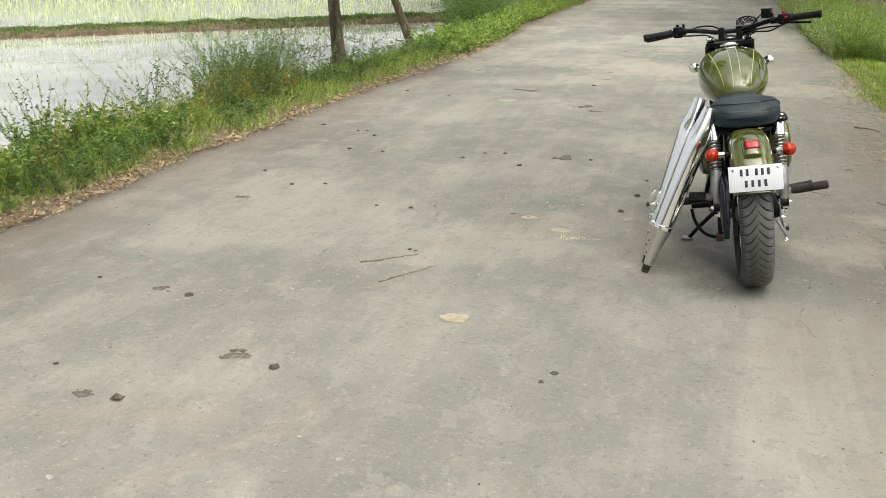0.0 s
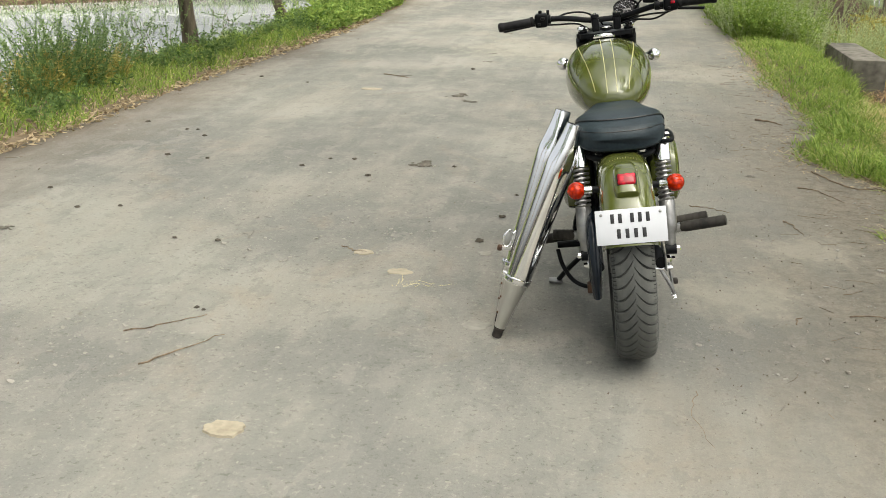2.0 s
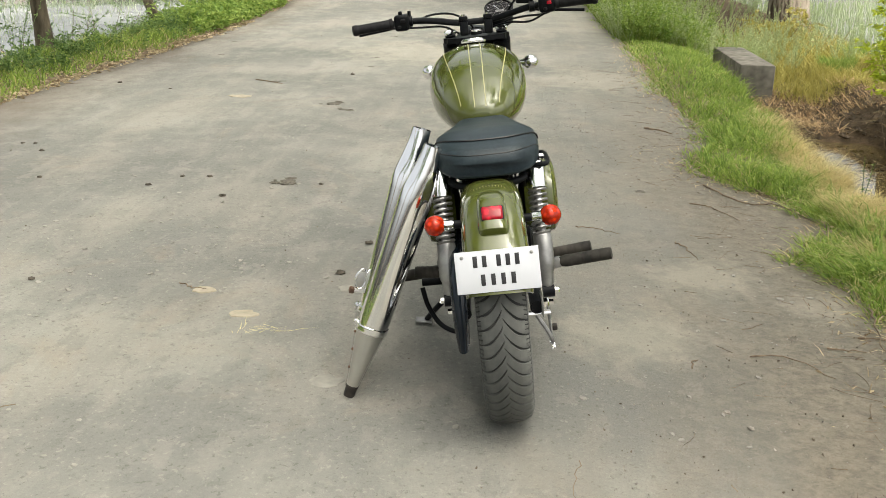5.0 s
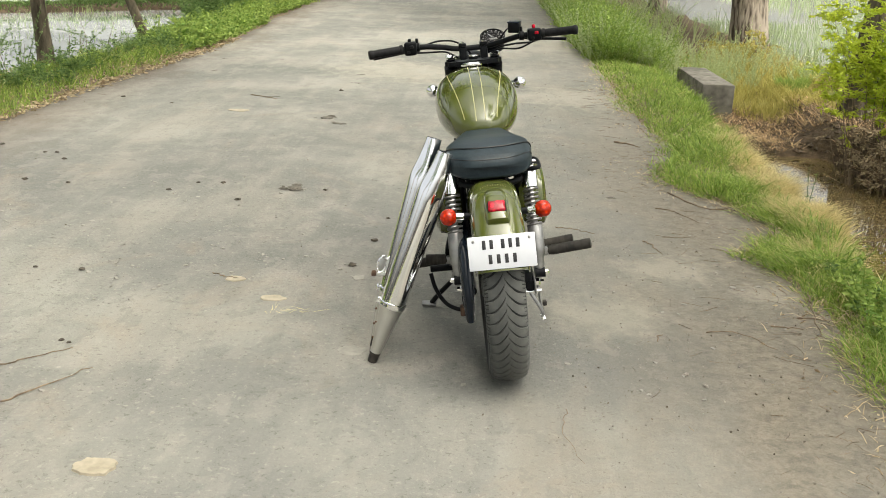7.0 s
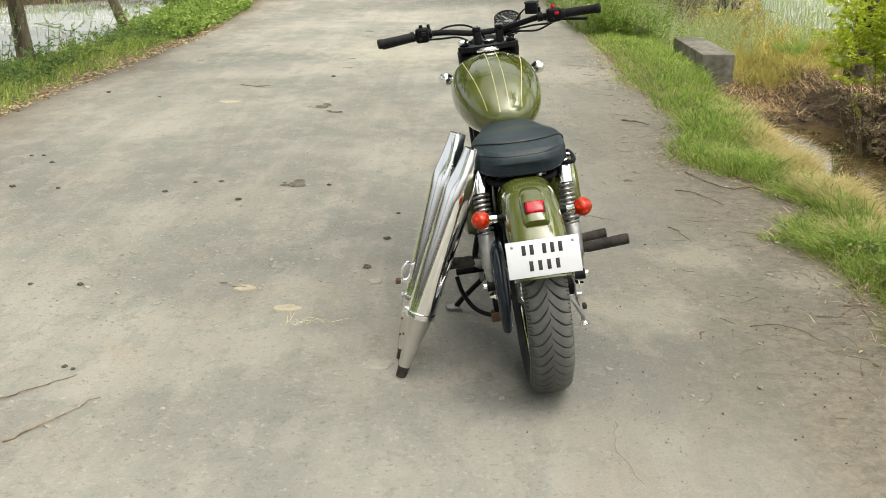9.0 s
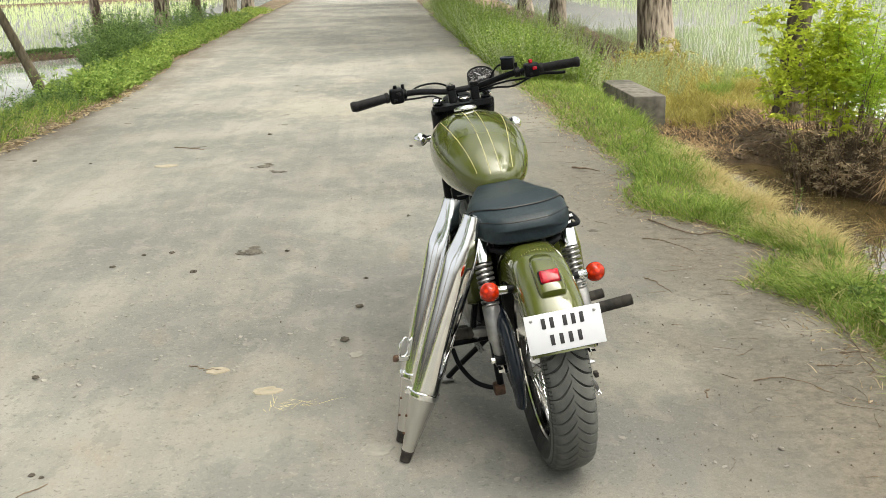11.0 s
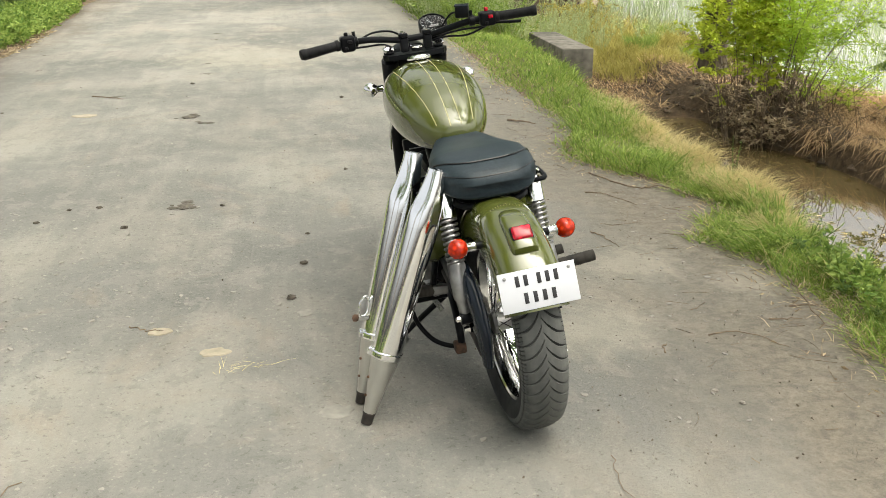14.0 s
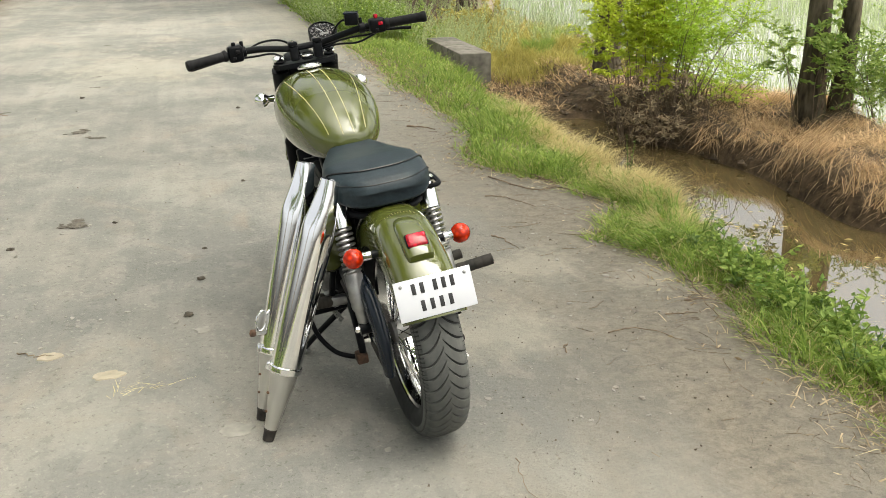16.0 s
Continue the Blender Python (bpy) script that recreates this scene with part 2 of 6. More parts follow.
def paint_material(name, colour, rough=0.14):
    m, t, b = material(name, rough, 0.0, 0.5)
    v = coords(t)
    n = noise_tex(t, v, 9, 5, 0.6)
    t.links.new(mix(t, maths(t, 'MULTIPLY', n, 0.35), colour, tuple(c * 0.72 for c in colour)), b.inputs["Base Color"])
    dustf = ramp(t, noise_tex(t, v, 35, 5, 0.7), [(0.35, (rough, rough, rough)), (0.75, (rough + 0.12,) * 3)])
    t.links.new(dustf, b.inputs["Roughness"])
    b.inputs["Coat Weight"].default_value = 0.6
    b.inputs["Coat Roughness"].default_value = 0.03
    return m


M_OLIVE = paint_material("olive_paint", (0.076, 0.089, 0.018), 0.07)
M_GOLD = grained("gold_pinstripe", (0.32, 0.30, 0.13), (0.42, 0.40, 0.20), 60, 0.35)
M_CHROME = grained("chrome", (0.90, 0.90, 0.90), (0.96, 0.96, 0.96), 14, 0.09, 1.0, 0.006, 0.001)
M_STEEL = grained("brushed_steel", (0.58, 0.57, 0.55), (0.74, 0.73, 0.70), 30, 0.34, 1.0, 0.08, 0.001, aniso=(1, 1, 0.2))
M_ALLOY = grained("dull_alloy", (0.2, 0.2, 0.2), (0.36, 0.36, 0.355), 40, 0.45, 0.9, 0.1, 0.001)
M_SPRING = grained("dark_spring_steel", (0.16, 0.16, 0.16), (0.36, 0.36, 0.36), 40, 0.3, 0.8, 0.05, 0.001)
M_BLACK = grained("satin_black_metal", (0.003, 0.0035, 0.0045), (0.009, 0.010, 0.012), 25, 0.36, 0.0, 0.08, 0.001, 0.10)
M_NAVY = grained("gloss_dark_guard", (0.006, 0.010, 0.017), (0.013, 0.019, 0.028), 15, 0.22, 0.0, 0.05, 0.001, 0.3)
# carcass rubber darker than the tread so its grooves look shaded
M_RUBBER = grained("dusty_dark_groove_rubber", (0.010, 0.011, 0.0115), (0.042, 0.043, 0.041), 22, 0.75, 0.0, 0.2, 0.002, 0.3)
M_TREAD = grained("worn_tread", (0.046, 0.050, 0.049), (0.140, 0.142, 0.133), 14, 0.8, 0.0, 0.2, 0.002, 0.25)
M_GRIP = grained("black_rubber_grip", (0.006, 0.006, 0.007), (0.017, 0.017, 0.018), 60, 0.55, 0.0, 0.2, 0.001, 0.12)
M_SEAT = grained("black_leatherette", (0.012, 0.021, 0.027), (0.024, 0.037, 0.045), 120, 0.45, 0.0, 0.25, 0.001, 0.3)
M_PEG = grained("dusty_peg_rubber", (0.016, 0.016, 0.015), (0.062, 0.056, 0.048), 28, 0.75, 0.0, 0.2, 0.001, 0.2)
M_STITCH = grained("black_piping", (0.006, 0.006, 0.007), (0.014, 0.014, 0.015), 60, 0.4)
M_WHITE = grained("white_plate", (0.52, 0.535, 0.575), (0.58, 0.595, 0.635), 12, 0.45, 0.0, 0.02, 0.001)
M_INK = grained("black_plate_paint", (0.008, 0.008, 0.01), (0.018, 0.018, 0.02), 60, 0.5)
M_SOOT = grained("sooty_steel", (0.010, 0.009, 0.008), (0.05, 0.04, 0.033), 60, 0.7)
M_RUST = grained("rusty_iron", (0.03, 0.02, 0.014), (0.16, 0.085, 0.05), 60, 0.85)


def lens_material(name, colour):
    """Moulded plastic: glossy skin over bright and dark cells that paint inner sparkle."""
    m, t, b = material(name, 0.18, 0.0, 0.2)
    n = t.nodes.new("ShaderNodeTexVoronoi")
    n.inputs["Scale"].default_value = 75
    t.links.new(coords(t), n.inputs["Vector"])
    t.links.new(ramp(t, n.outputs["Distance"], [(0.1, colour), (0.6, tuple(c * 0.35 for c in colour))]), b.inputs["Base Color"])
    b.inputs["Coat Weight"].default_value = 0.35
    b.inputs["Coat Roughness"].default_value = 0.02
    return m


M_RED = lens_material("red_lens", (0.72, 0.005, 0.030))
M_AMBER = lens_material("amber_lens", (0.80, 0.035, 0.004))
M_DIAL = grained("dial_face", (0.004, 0.004, 0.005), (0.012, 0.013, 0.015), 40, 0.5, spec=0.1)
m_glass, _t, _b = material("clear_glass", 0.02)
_b.inputs["Transmission Weight"].default_value = 1.0
_b.inputs["IOR"].default_value = 1.2
M_GLASS = m_glass


# ---- mesh helpers ----
def part(name, bm, mat, parent=None, label="", smooth=40):
    me = bpy.data.meshes.new(name)
    bmesh.ops.recalc_face_normals(bm, faces=bm.faces)
    bm.to_mesh(me)
    bm.free()
    me.materials.append(mat)
    if smooth:
        me.polygons.foreach_set("use_smooth", [True] * len(me.polygons))
        me.set_sharp_from_angle(angle=radians(smooth))
    ob = new(name, me)
    if parent is not None:
        ob.parent = parent
    if label:
        tagged(ob, label)
    return ob


def raw(name, verts, faces, mat, parent=None, smooth=False):
    me = bpy.data.meshes.new(name)
    me.from_pydata(verts, [], faces)
    me.materials.append(mat)
    if smooth:
        me.polygons.foreach_set("use_smooth", [True] * len(me.polygons))
    ob = new(name, me)
    if parent is not None:
        ob.parent = parent
    return ob


def ring_faces(bm, rings, close=True, caps=True):
    for a, b in zip(rings, rings[1:]):
        n = len(a)
        for k in range(n if close else n - 1):
            q = (a[k], a[(k + 1) % n], b[(k + 1) % n], b[k])
            if len(set(q)) > 2:
                bm.faces.new(q)
    if caps and close:
        for r in (rings[0], rings[-1]):
            if len(set(r)) > 2:
                bm.faces.new(r)


def loft(sections, close=True, caps=True, bm=None):
    bm = bm or bmesh.new()
    ring_faces(bm, [[bm.verts.new(p) for p in s] for s in sections], close, caps)
    return bm


def tube(points, r, segs=10, bm=None, caps=True, loop=False):
    """A round bar along points; r is one radius or one a point."""
    bm = bm or bmesh.new()
    pts = [Vector(p) for p in points]
    rs = r if isinstance(r, (list, tuple)) else [r] * len(pts)
    n = len(pts)
    up = None
    rings = []
    for k, p in enumerate(pts):
        d = (pts[(k + 1) % n] - pts[k - 1]) if loop else (pts[min(k + 1, n - 1)] - pts[max(k - 1, 0)])
        d.normalize()
        if up is None:
            up = d.orthogonal().normalized()
        else:
            up = (up - d * up.dot(d)).normalized()
        side = d.cross(up)
        rings.append([bm.verts.new(p + rs[k] * (math.cos(a) * up + math.sin(a) * side)) for a in (2 * math.pi * j / segs for j in range(segs))])
    if loop:
        rings.append(rings[0])
    ring_faces(bm, rings, True, caps and not loop)
    return bm


def lathe(profile, m=None, segs=24, bm=None, caps=True):
    """profile: (radius, height) along the z axis of m."""
    bm = bm or bmesh.new()
    m = m or Matrix()
    rings = []
    for r, z in profile:
        rings.append([bm.verts.new(m @ Vector((r * math.cos(a), r * math.sin(a), z))) for a in (2 * math.pi * j / segs for j in range(segs))])
    ring_faces(bm, rings, True, caps)
    return bm


def rbox(size, m=None, bevel=0.004, bm=None, segs=2):
    one = bmesh.new()
    bmesh.ops.create_cube(one, size=1.0)
    bmesh.ops.scale(one, vec=size, verts=one.verts)
    if bevel:
        bmesh.ops.bevel(one, geom=list(one.edges), offset=bevel, segments=segs, affect='EDGES', profile=0.5)
    bmesh.ops.transform(one, matrix=m or Matrix(), verts=one.verts)
    if bm is None:
        return one
    tmp = bpy.data.meshes.new("tmp")
    one.to_mesh(tmp)
    one.free()
    bm.from_mesh(tmp)
    bpy.data.meshes.remove(tmp)
    return bm


def along(a, b):
    """Pose whose z axis runs from a to b, with its origin at a."""
    a, b = Vector(a), Vector(b)
    return Matrix.Translation(a) @ (b - a).to_track_quat("Z", "Y").to_matrix().to_4x4()


def smooth_path(pts, n=6):
    """A Catmull-Rom curve through pts."""
    pts = [Vector(p) for p in pts]
    ext = [2 * pts[0] - pts[1]] + pts + [2 * pts[-1] - pts[-2]]
    out = []
    for k in range(1, len(ext) - 2):
        a, b, c, d = ext[k - 1:k + 3]
        for j in range(n):
            t = j / n
            out.append(0.5 * ((2 * b) + (c - a) * t + (2 * a - 5 * b + 4 * c - d) * t * t + (3 * b - a - 3 * c + d) * t ** 3))
    return out + [pts[-1]]

# ---- ground, road, water ----
LEFT, RIGHT = -3.7, 1.22
W_LEFT, W_RIGHT, W_DITCH = -0.36, -0.60, -0.50


def sstep(a, b, x):
    t = min(1.0, max(0.0, (x - a) / (b - a)))
    return t * t * (3 - 2 * t)


def wob(x, y, s=1.0, k=0.0):
    return noise.noise(Vector((x * s, y * s, k)))


def swell(y, at, width):
    return math.exp(-((y - at) / width) ** 2)


def right_edge(y):
    x = RIGHT + 0.03 * wob(0, y, 0.7, 3) + 0.03 * wob(0, y, 2.3, 5) + 0.012 * wob(0, y, 8, 6)
    x += 0.05 - 0.29 * swell(y, 3.2, 0.55) + 0.20 * swell(y, 2.05, 0.34) - 0.09 * swell(y, 1.5, 0.16) + 0.06 * swell(y, 1.1, 0.3)
    return x - 0.11 * sstep(3.8, 5.5, y) - 0.12 * sstep(8, 12, y)


def left_edge(y):
    return LEFT + 0.26 * math.exp(-((y - 9.5) / 3.5) ** 2) + 0.07 * wob(0, y, 0.8, 11) + 0.04 * wob(0, y, 2.9, 13)


def lip(y):
    """Where the verge breaks off towards the ditch."""
    return 1.63 + 0.21 * sstep(1.2, 2.1, y) + 0.15 * sstep(5.2, 6.5, y) + 0.05 * wob(0, y, 0.9, 21) + 0.03 * wob(0, y, 3, 22)


def ground_z(x, y):
    """Height of the land at a place."""
    re, le = right_edge(y), left_edge(y)
    if le <= x <= re:
        return -0.03
    n = 0.03 * wob(x, y, 1.6, 1) + 0.015 * wob(x, y, 5, 2)
    if x < le:
        d = le - x
        z = -0.02 + 0.05 * sstep(0.0, 0.4, d) - 0.52 * sstep(0.75, 1.5, d)
        # low bund across the flooded field
        z += 0.30 * math.exp(-((y - 17.2 - 0.95 * (x + 9)) / 0.6) ** 2) * sstep(1.6, 2.6, d)
        z += 0.30 * math.exp(-((y - 50 - 0.4 * (x + 20)) / 1.5) ** 2) * sstep(1.6, 2.6, d)
        return z + n * sstep(0, 0.3, d)
    d = x - re
    ditch = 1 - sstep(5.9, 6.6, y)
    bed = -0.36 - 0.42 * ditch
    near0, near1 = lip(y) - 0.10, lip(y) + 0.22
    far0 = 3.24 + 0.14 * wob(0, y, 0.9, 23) - 0.24 * sstep(4.5, 5.3, y) + 1.35 * sstep(2.7, 1.4, y)
    far1 = far0 + 0.36
    top = -0.26 + 0.12 * wob(x, y, 1.1, 24) + 0.10 * math.exp(-((x - 4.5) / 0.5) ** 2 - ((y - 4.4) / 0.7) ** 2)
    drop0, drop1 = 4.55 + 0.25 * wob(0, y, 0.5, 25) + 1.2 * sstep(2.5, 1.2, y), 5.1 + 0.2 * wob(0, y, 0.7, 26) + 1.2 * sstep(2.5, 1.2, y)
    z = -0.02 + 0.03 * sstep(0, 0.25, d) - 0.05 * sstep(0.25, 0.8, d)
    z += (bed - z) * sstep(near0, near1, x)
    z += (top - z) * sstep(far0, far1, x)
    z -= 0.10 * math.exp(-((x - 2.75) / 0.3) ** 2 - ((y - 7.0) / 0.5) ** 2)
    z += (-0.80 - z) * sstep(drop0, drop1, x)
    z += 0.33 * math.exp(-((x - 12.5 - 0.2 * y) / 0.4) ** 2)
    return z + n * sstep(0, 0.25, d)


def steps(spans):
    out = []
    for a, b, s in spans:
        k = max(1, round((b - a) / s))
        out += [a + (b - a) * j / k for j in range(k)]
    return out + [spans[-1][1]]


xs = steps([(-400, -60, 60), (-60, -16, 6), (-16, -8, 0.5), (-8, -3.4, 0.1), (-3.4, 0.8, 0.6), (0.8, 5.6, 0.07), (5.6, 16, 0.4), (16, 60, 6), (60, 400, 60)])
ys = steps([(-400, -40, 60), (-40, -8, 4), (-8, -3, 0.4), (-3, 10, 0.1), (10, 24, 0.22), (24, 60, 2), (60, 400, 40)])
gv = [(x, y, ground_z(x, y)) for y in ys for x in xs]
nx = len(xs)
gf = [(j * nx + i, j * nx + i + 1, (j + 1) * nx + i + 1, (j + 1) * nx + i) for j in range(len(ys) - 1) for i in range(nx - 1)]
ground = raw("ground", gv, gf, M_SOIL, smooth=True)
tagged(ground, "brown earth verge and muddy bank beside the road", "ground", kind="structure")

# road slab with ragged edges
rys = steps([(-60, -8, 2), (-8, 24, 0.08), (24, 60, 0.5), (60, 380, 10)])
rv, rf = [], []
for y in rys:
    le, re = left_edge(y), right_edge(y)
    cols = [le - 0.02, le] + [le + (re - le) * k / 24 for k in range(1, 24)] + [re, re + 0.02]
    for k, x in enumerate(cols):
        edge = k in (0, len(cols) - 1)
        rv.append((x, y, -0.045 if edge else 0.004 * wob(x, y, 0.6, 31) + 0.0015 * wob(x, y, 4, 32)))
nc = 27
rf = [(j * nc + i, j * nc + i + 1, (j + 1) * nc + i + 1, (j + 1) * nc + i) for j in range(len(rys) - 1) for i in range(nc - 1)]
road = raw("road", rv, rf, M_ROAD, smooth=True)
tagged(road, "worn grey concrete village road with dusty edges", "road", kind="structure")


def sheet(name, x0, x1, y0, y1, z, mat, label):
    ob = raw(name, [(x0, y0, z), (x1, y0, z), (x1, y1, z), (x0, y1, z)], [(0, 1, 2, 3)], mat)
    return tagged(ob, label, "water", kind="structure")


sheet("water_paddy_left", -300, -4.4, -100, 300, W_LEFT, M_PADDY_LEFT, "still shallow water of a flooded rice field")
sheet("water_paddy_right", 4.25, 300, -100, 300, W_RIGHT, M_PADDY, "still shallow water of a flooded rice field")
sheet("water_ditch", 1.6, 5.3, -60, 7.0, W_DITCH, M_DITCH, "muddy brown ditch water mirroring the sky")


# ---- plants ----
rng = random.Random(4)


class Blades:
    """Collects thin leaves into one mesh."""

    def __init__(self):
        self.v, self.f = [], []

    def blade(self, base, tip, width, bend=0.0):
        bx, by, bz = base
        dx, dy, dz = tip[0] - bx, tip[1] - by, tip[2] - bz
        a = rng.uniform(0, 6.283)
        sx, sy = math.cos(a) * width * 0.5, math.sin(a) * width * 0.5
        ln = math.sqrt(dx * dx + dy * dy + dz * dz)
        mx, my, mz = bx + dx * 0.45, by + dy * 0.45, bz + dz * 0.6 + bend * ln
        k = len(self.v)
        self.v += [(bx - sx, by - sy, bz), (bx + sx, by + sy, bz), (mx + sx * 0.75, my + sy * 0.75, mz), (mx - sx * 0.75, my - sy * 0.75, mz), tuple(tip)]
        self.f += [(k, k + 1, k + 2, k + 3), (k + 3, k + 2, k + 4)]

    def leaf(self, at, d, length, width):
        d = Vector(d).normalized()
        side = d.orthogonal()
        side.rotate(Matrix.Rotation(rng.uniform(0, 6.28), 3, d))
        at = Vector(at)
        up = d.cross(side).normalized() * width * 0.18
        k = len(self.v)
        self.v += [at, at + d * length * 0.45 + side * width * 0.5 + up, at + d * length, at + d * length * 0.45 - side * width * 0.5 + up]
        self.f += [(k, k + 1, k + 2), (k, k + 2, k + 3)]

    def stem(self, a, b, r):
        a, b = Vector(a), Vector(b)
        d = (b - a).normalized()
        s = d.orthogonal().normalized() * r
        u = d.cross(s)
        k = len(self.v)
        ring = [s, -0.5 * s + 0.87 * u, -0.5 * s - 0.87 * u]
        self.v += [a + q for q in ring] + [b + 0.6 * q for q in ring]
        self.f += [(k, k + 1, k + 4, k + 3), (k + 1, k + 2, k + 5, k + 4), (k + 2, k, k + 3, k + 5)]

    def done(self, name, mat, label, category="plant", kind="stuff", parent=None):
        ob = raw(name, self.v, self.f, mat, parent)
        return tagged(ob, label, category, kind=kind) if parent is None else ob


def grass(count, place, height, width, lean=0.5, bl=None):
    bl = bl or Blades()
    for _ in range(count):
        p = place()
        if p is None:
            continue
        x, y = p
        z = ground_z(x, y) - 0.01
        h = height * rng.uniform(0.45, 1.25) * (0.75 + 0.6 * max(-0.6, wob(x, y, 2.6, 47)))
        w = width * rng.uniform(0.7, 1.3) * (1 + max(0.0, y) * 0.05)
        bl.blade((x, y, z), (x + rng.gauss(0, lean) * h, y + rng.gauss(0, lean) * h, z + h), w, 0.08)
    return bl


def near_y(a, b, power=1.7):
    """More of them close by."""
    return a + (b - a) * rng.random() ** power


def blond_from(y):
    """Where the green of the verge gives way to dry grass."""
    return 1.50 + 0.075 * (y - 1.2) + 0.10 * wob(0, y, 1.8, 46)


def right_strip():
    y = near_y(1.3, 24, 1.5)
    w = (blond_from(y) + 0.04 if y < 4.6 else 2.25) - right_edge(y)
    d = rng.uniform(-0.10, w if y < 6 else 1.2)
    x = right_edge(y) + d
    if 2.16 < x < 2.58 and 7.60 < y < 9.2:
        return None
    return (x, y) if wob(x, y, 2.2, 41) > -0.8 + 0.6 * (d < 0.06) + 0.45 * (d < -0.03) + 0.35 * (d > w - 0.15) - 0.5 * wob(x, y, 6.5, 42) else None


def right_near_strip():
    y = rng.uniform(-1.8, 1.8) if rng.random() < 0.75 else rng.uniform(-8, -1.8)
    d = rng.uniform(-0.06, lip(y) + 0.03 - right_edge(y))
    x = right_edge(y) + d
    return (x, y) if wob(x, y, 2.2, 41) > -0.7 + 0.3 * (d < 0.12) - 0.5 * wob(x, y, 6.5, 42) else None


def right_dry():
    y = 1.45 + 3.8 * rng.random() ** 1.1
    x = blond_from(y) - 0.06 + abs(rng.gauss(0, 0.21))
    return (x, y) if x < lip(y) + 0.10 and wob(x, y, 3.1, 43) > -0.5 + 0.5 * sstep(3.2, 5.2, y) else None


def yellow_patch():
    x, y = rng.gauss(3.3, 0.8), rng.gauss(9.2, 1.7)
    return (x, y) if 2.62 < x < 5 and y > 7.5 + 0.5 * wob(x, 0, 2.5, 48) else None


def left_strip():
    y = near_y(-3.5, 30, 1.5) if rng.random() < 0.88 else rng.uniform(-9, -3.5)
    d = rng.uniform(-0.02, 1.12)
    x = left_edge(y) - d
    return (x, y) if wob(x, y, 2.0, 45) > -0.45 + 0.7 * (d < 0.14) else None


gr = grass(52000, right_strip, 0.09, 0.0062, 0.95)
grass(22000, right_near_strip, 0.085, 0.005, 0.9, gr)
gr.done("verge_grass", M_GRASS, "short bright green grass on the verge beside the road", "grass")
grass(4500, right_strip, 0.085, 0.004, 1.1).done("dead_grass", M_GRASS_DRY, "scattered dead blades among the green verge grass", "grass")
grass(3600, right_near_strip, 0.09, 0.004, 1.1).done("dead_grass", M_GRASS_DRY, "scattered dead blades among the green verge grass", "grass")
grass(5000, left_strip, 0.13, 0.005, 1.0).done("dead_grass", M_GRASS_DRY, "scattered dead blades among the green verge grass", "grass")
grass(30000, right_dry, 0.105, 0.0030, 1.25).done("dry_grass", M_GRASS_DRY, "pale dry grass hanging over the ditch edge", "grass")
grass(17000, yellow_patch, 0.19, 0.007, 0.75).done("yellow_grass", M_YELLOW, "yellowing grass behind the concrete block", "grass")
grass(60000, left_strip, 0.13, 0.006, 0.85).done("verge_grass", M_GRASS, "green grass on the verge beside the flooded field", "grass")


tf = Blades()
for _ in range(1500):
    p = right_strip() if rng.random() < 0.7 else right_near_strip()
    if p is None or p[0] < right_edge(p[1]) + 0.05 or wob(p[0], p[1], 1.3, 49) < -0.05:
        continue
    z = ground_z(*p)
    for _k in range(rng.randint(7, 14)):
        a, ln = rng.uniform(0, 6.28), rng.uniform(0.06, 0.15)
        tf.blade((p[0], p[1], z), (p[0] + math.cos(a) * ln * 0.8, p[1] + math.sin(a) * ln * 0.8, z + ln * rng.uniform(0.35, 0.95)), rng.uniform(0.005, 0.009), 0.16)
tf.done("grass_tufts", M_LUSH, "coarse bright tufts among the short verge grass", "grass")


def bund_top():
    x = rng.uniform(-22, -5.4)
    return x, 17.2 + 0.95 * (x + 9) + rng.gauss(0.08, 0.24)


grass(24000, bund_top, 0.075, 0.013, 0.7).done("bund_grass", M_WEED, "grassy low bund between two flooded fields", "grass")


def weeds(count, place, height, mat, name, label, leaf=0.045, spread=0.5, per=9, stems=(2, 4)):
    bl = Blades()
    for _ in range(count):
        p = place()
        if p is None:
            continue
        x, y = p
        z = ground_z(x, y)
        h = height * rng.uniform(0.45, 1.2)
        for _s in range(rng.randint(*stems)):
            tx, ty = x + rng.gauss(0, spread * h * 0.5), y + rng.gauss(0, spread * h * 0.5)
            top = Vector((tx, ty, z + h * rng.uniform(0.7, 1.1)))
            base = Vector((x, y, z))
            bl.stem(base, top, 0.003)
            for k in range(per):
                f = rng.uniform(0.2, 1.0)
                at = base.lerp(top, f)
                d = Vector((rng.gauss(0, 1), rng.gauss(0, 1), rng.uniform(-0.2, 0.8)))
                bl.leaf(at, d, leaf * rng.uniform(0.7, 1.6) * (1.2 - 0.5 * f), leaf * 0.36)
    return bl.done(name, mat, label)


def left_weeds():
    y = near_y(-3.5, 26, 1.4)
    d = rng.uniform(0.15, 1.05)
    return (left_edge(y) - d, y) if wob(0.6 * d, y, 0.9, 48) > 0.0 or rng.random() < 0.2 else None


def left_bushy():
    y = 8.6 + 15 * rng.random() ** 1.3
    return left_edge(y) - abs(rng.gauss(0.3, 0.25)) - 0.04, y


def left_clump():
    y = rng.gauss(12.8, 0.9) if rng.random() < 0.6 else rng.uniform(11.5, 22)
    return left_edge(y) - rng.uniform(0.6, 1.1), y


def left_near_clump():
    y = rng.choice((-2.3, -0.9, 0.4, 1.9)) + rng.gauss(0, 0.3)
    return left_edge(y) - 0.6 + rng.gauss(0, 0.16), y


def left_tall():
    y = rng.gauss(4.0, 0.45) if rng.random() < 0.72 else rng.uniform(0.2, 5.5)
    return left_edge(y) - rng.uniform(0.5, 1.0), y


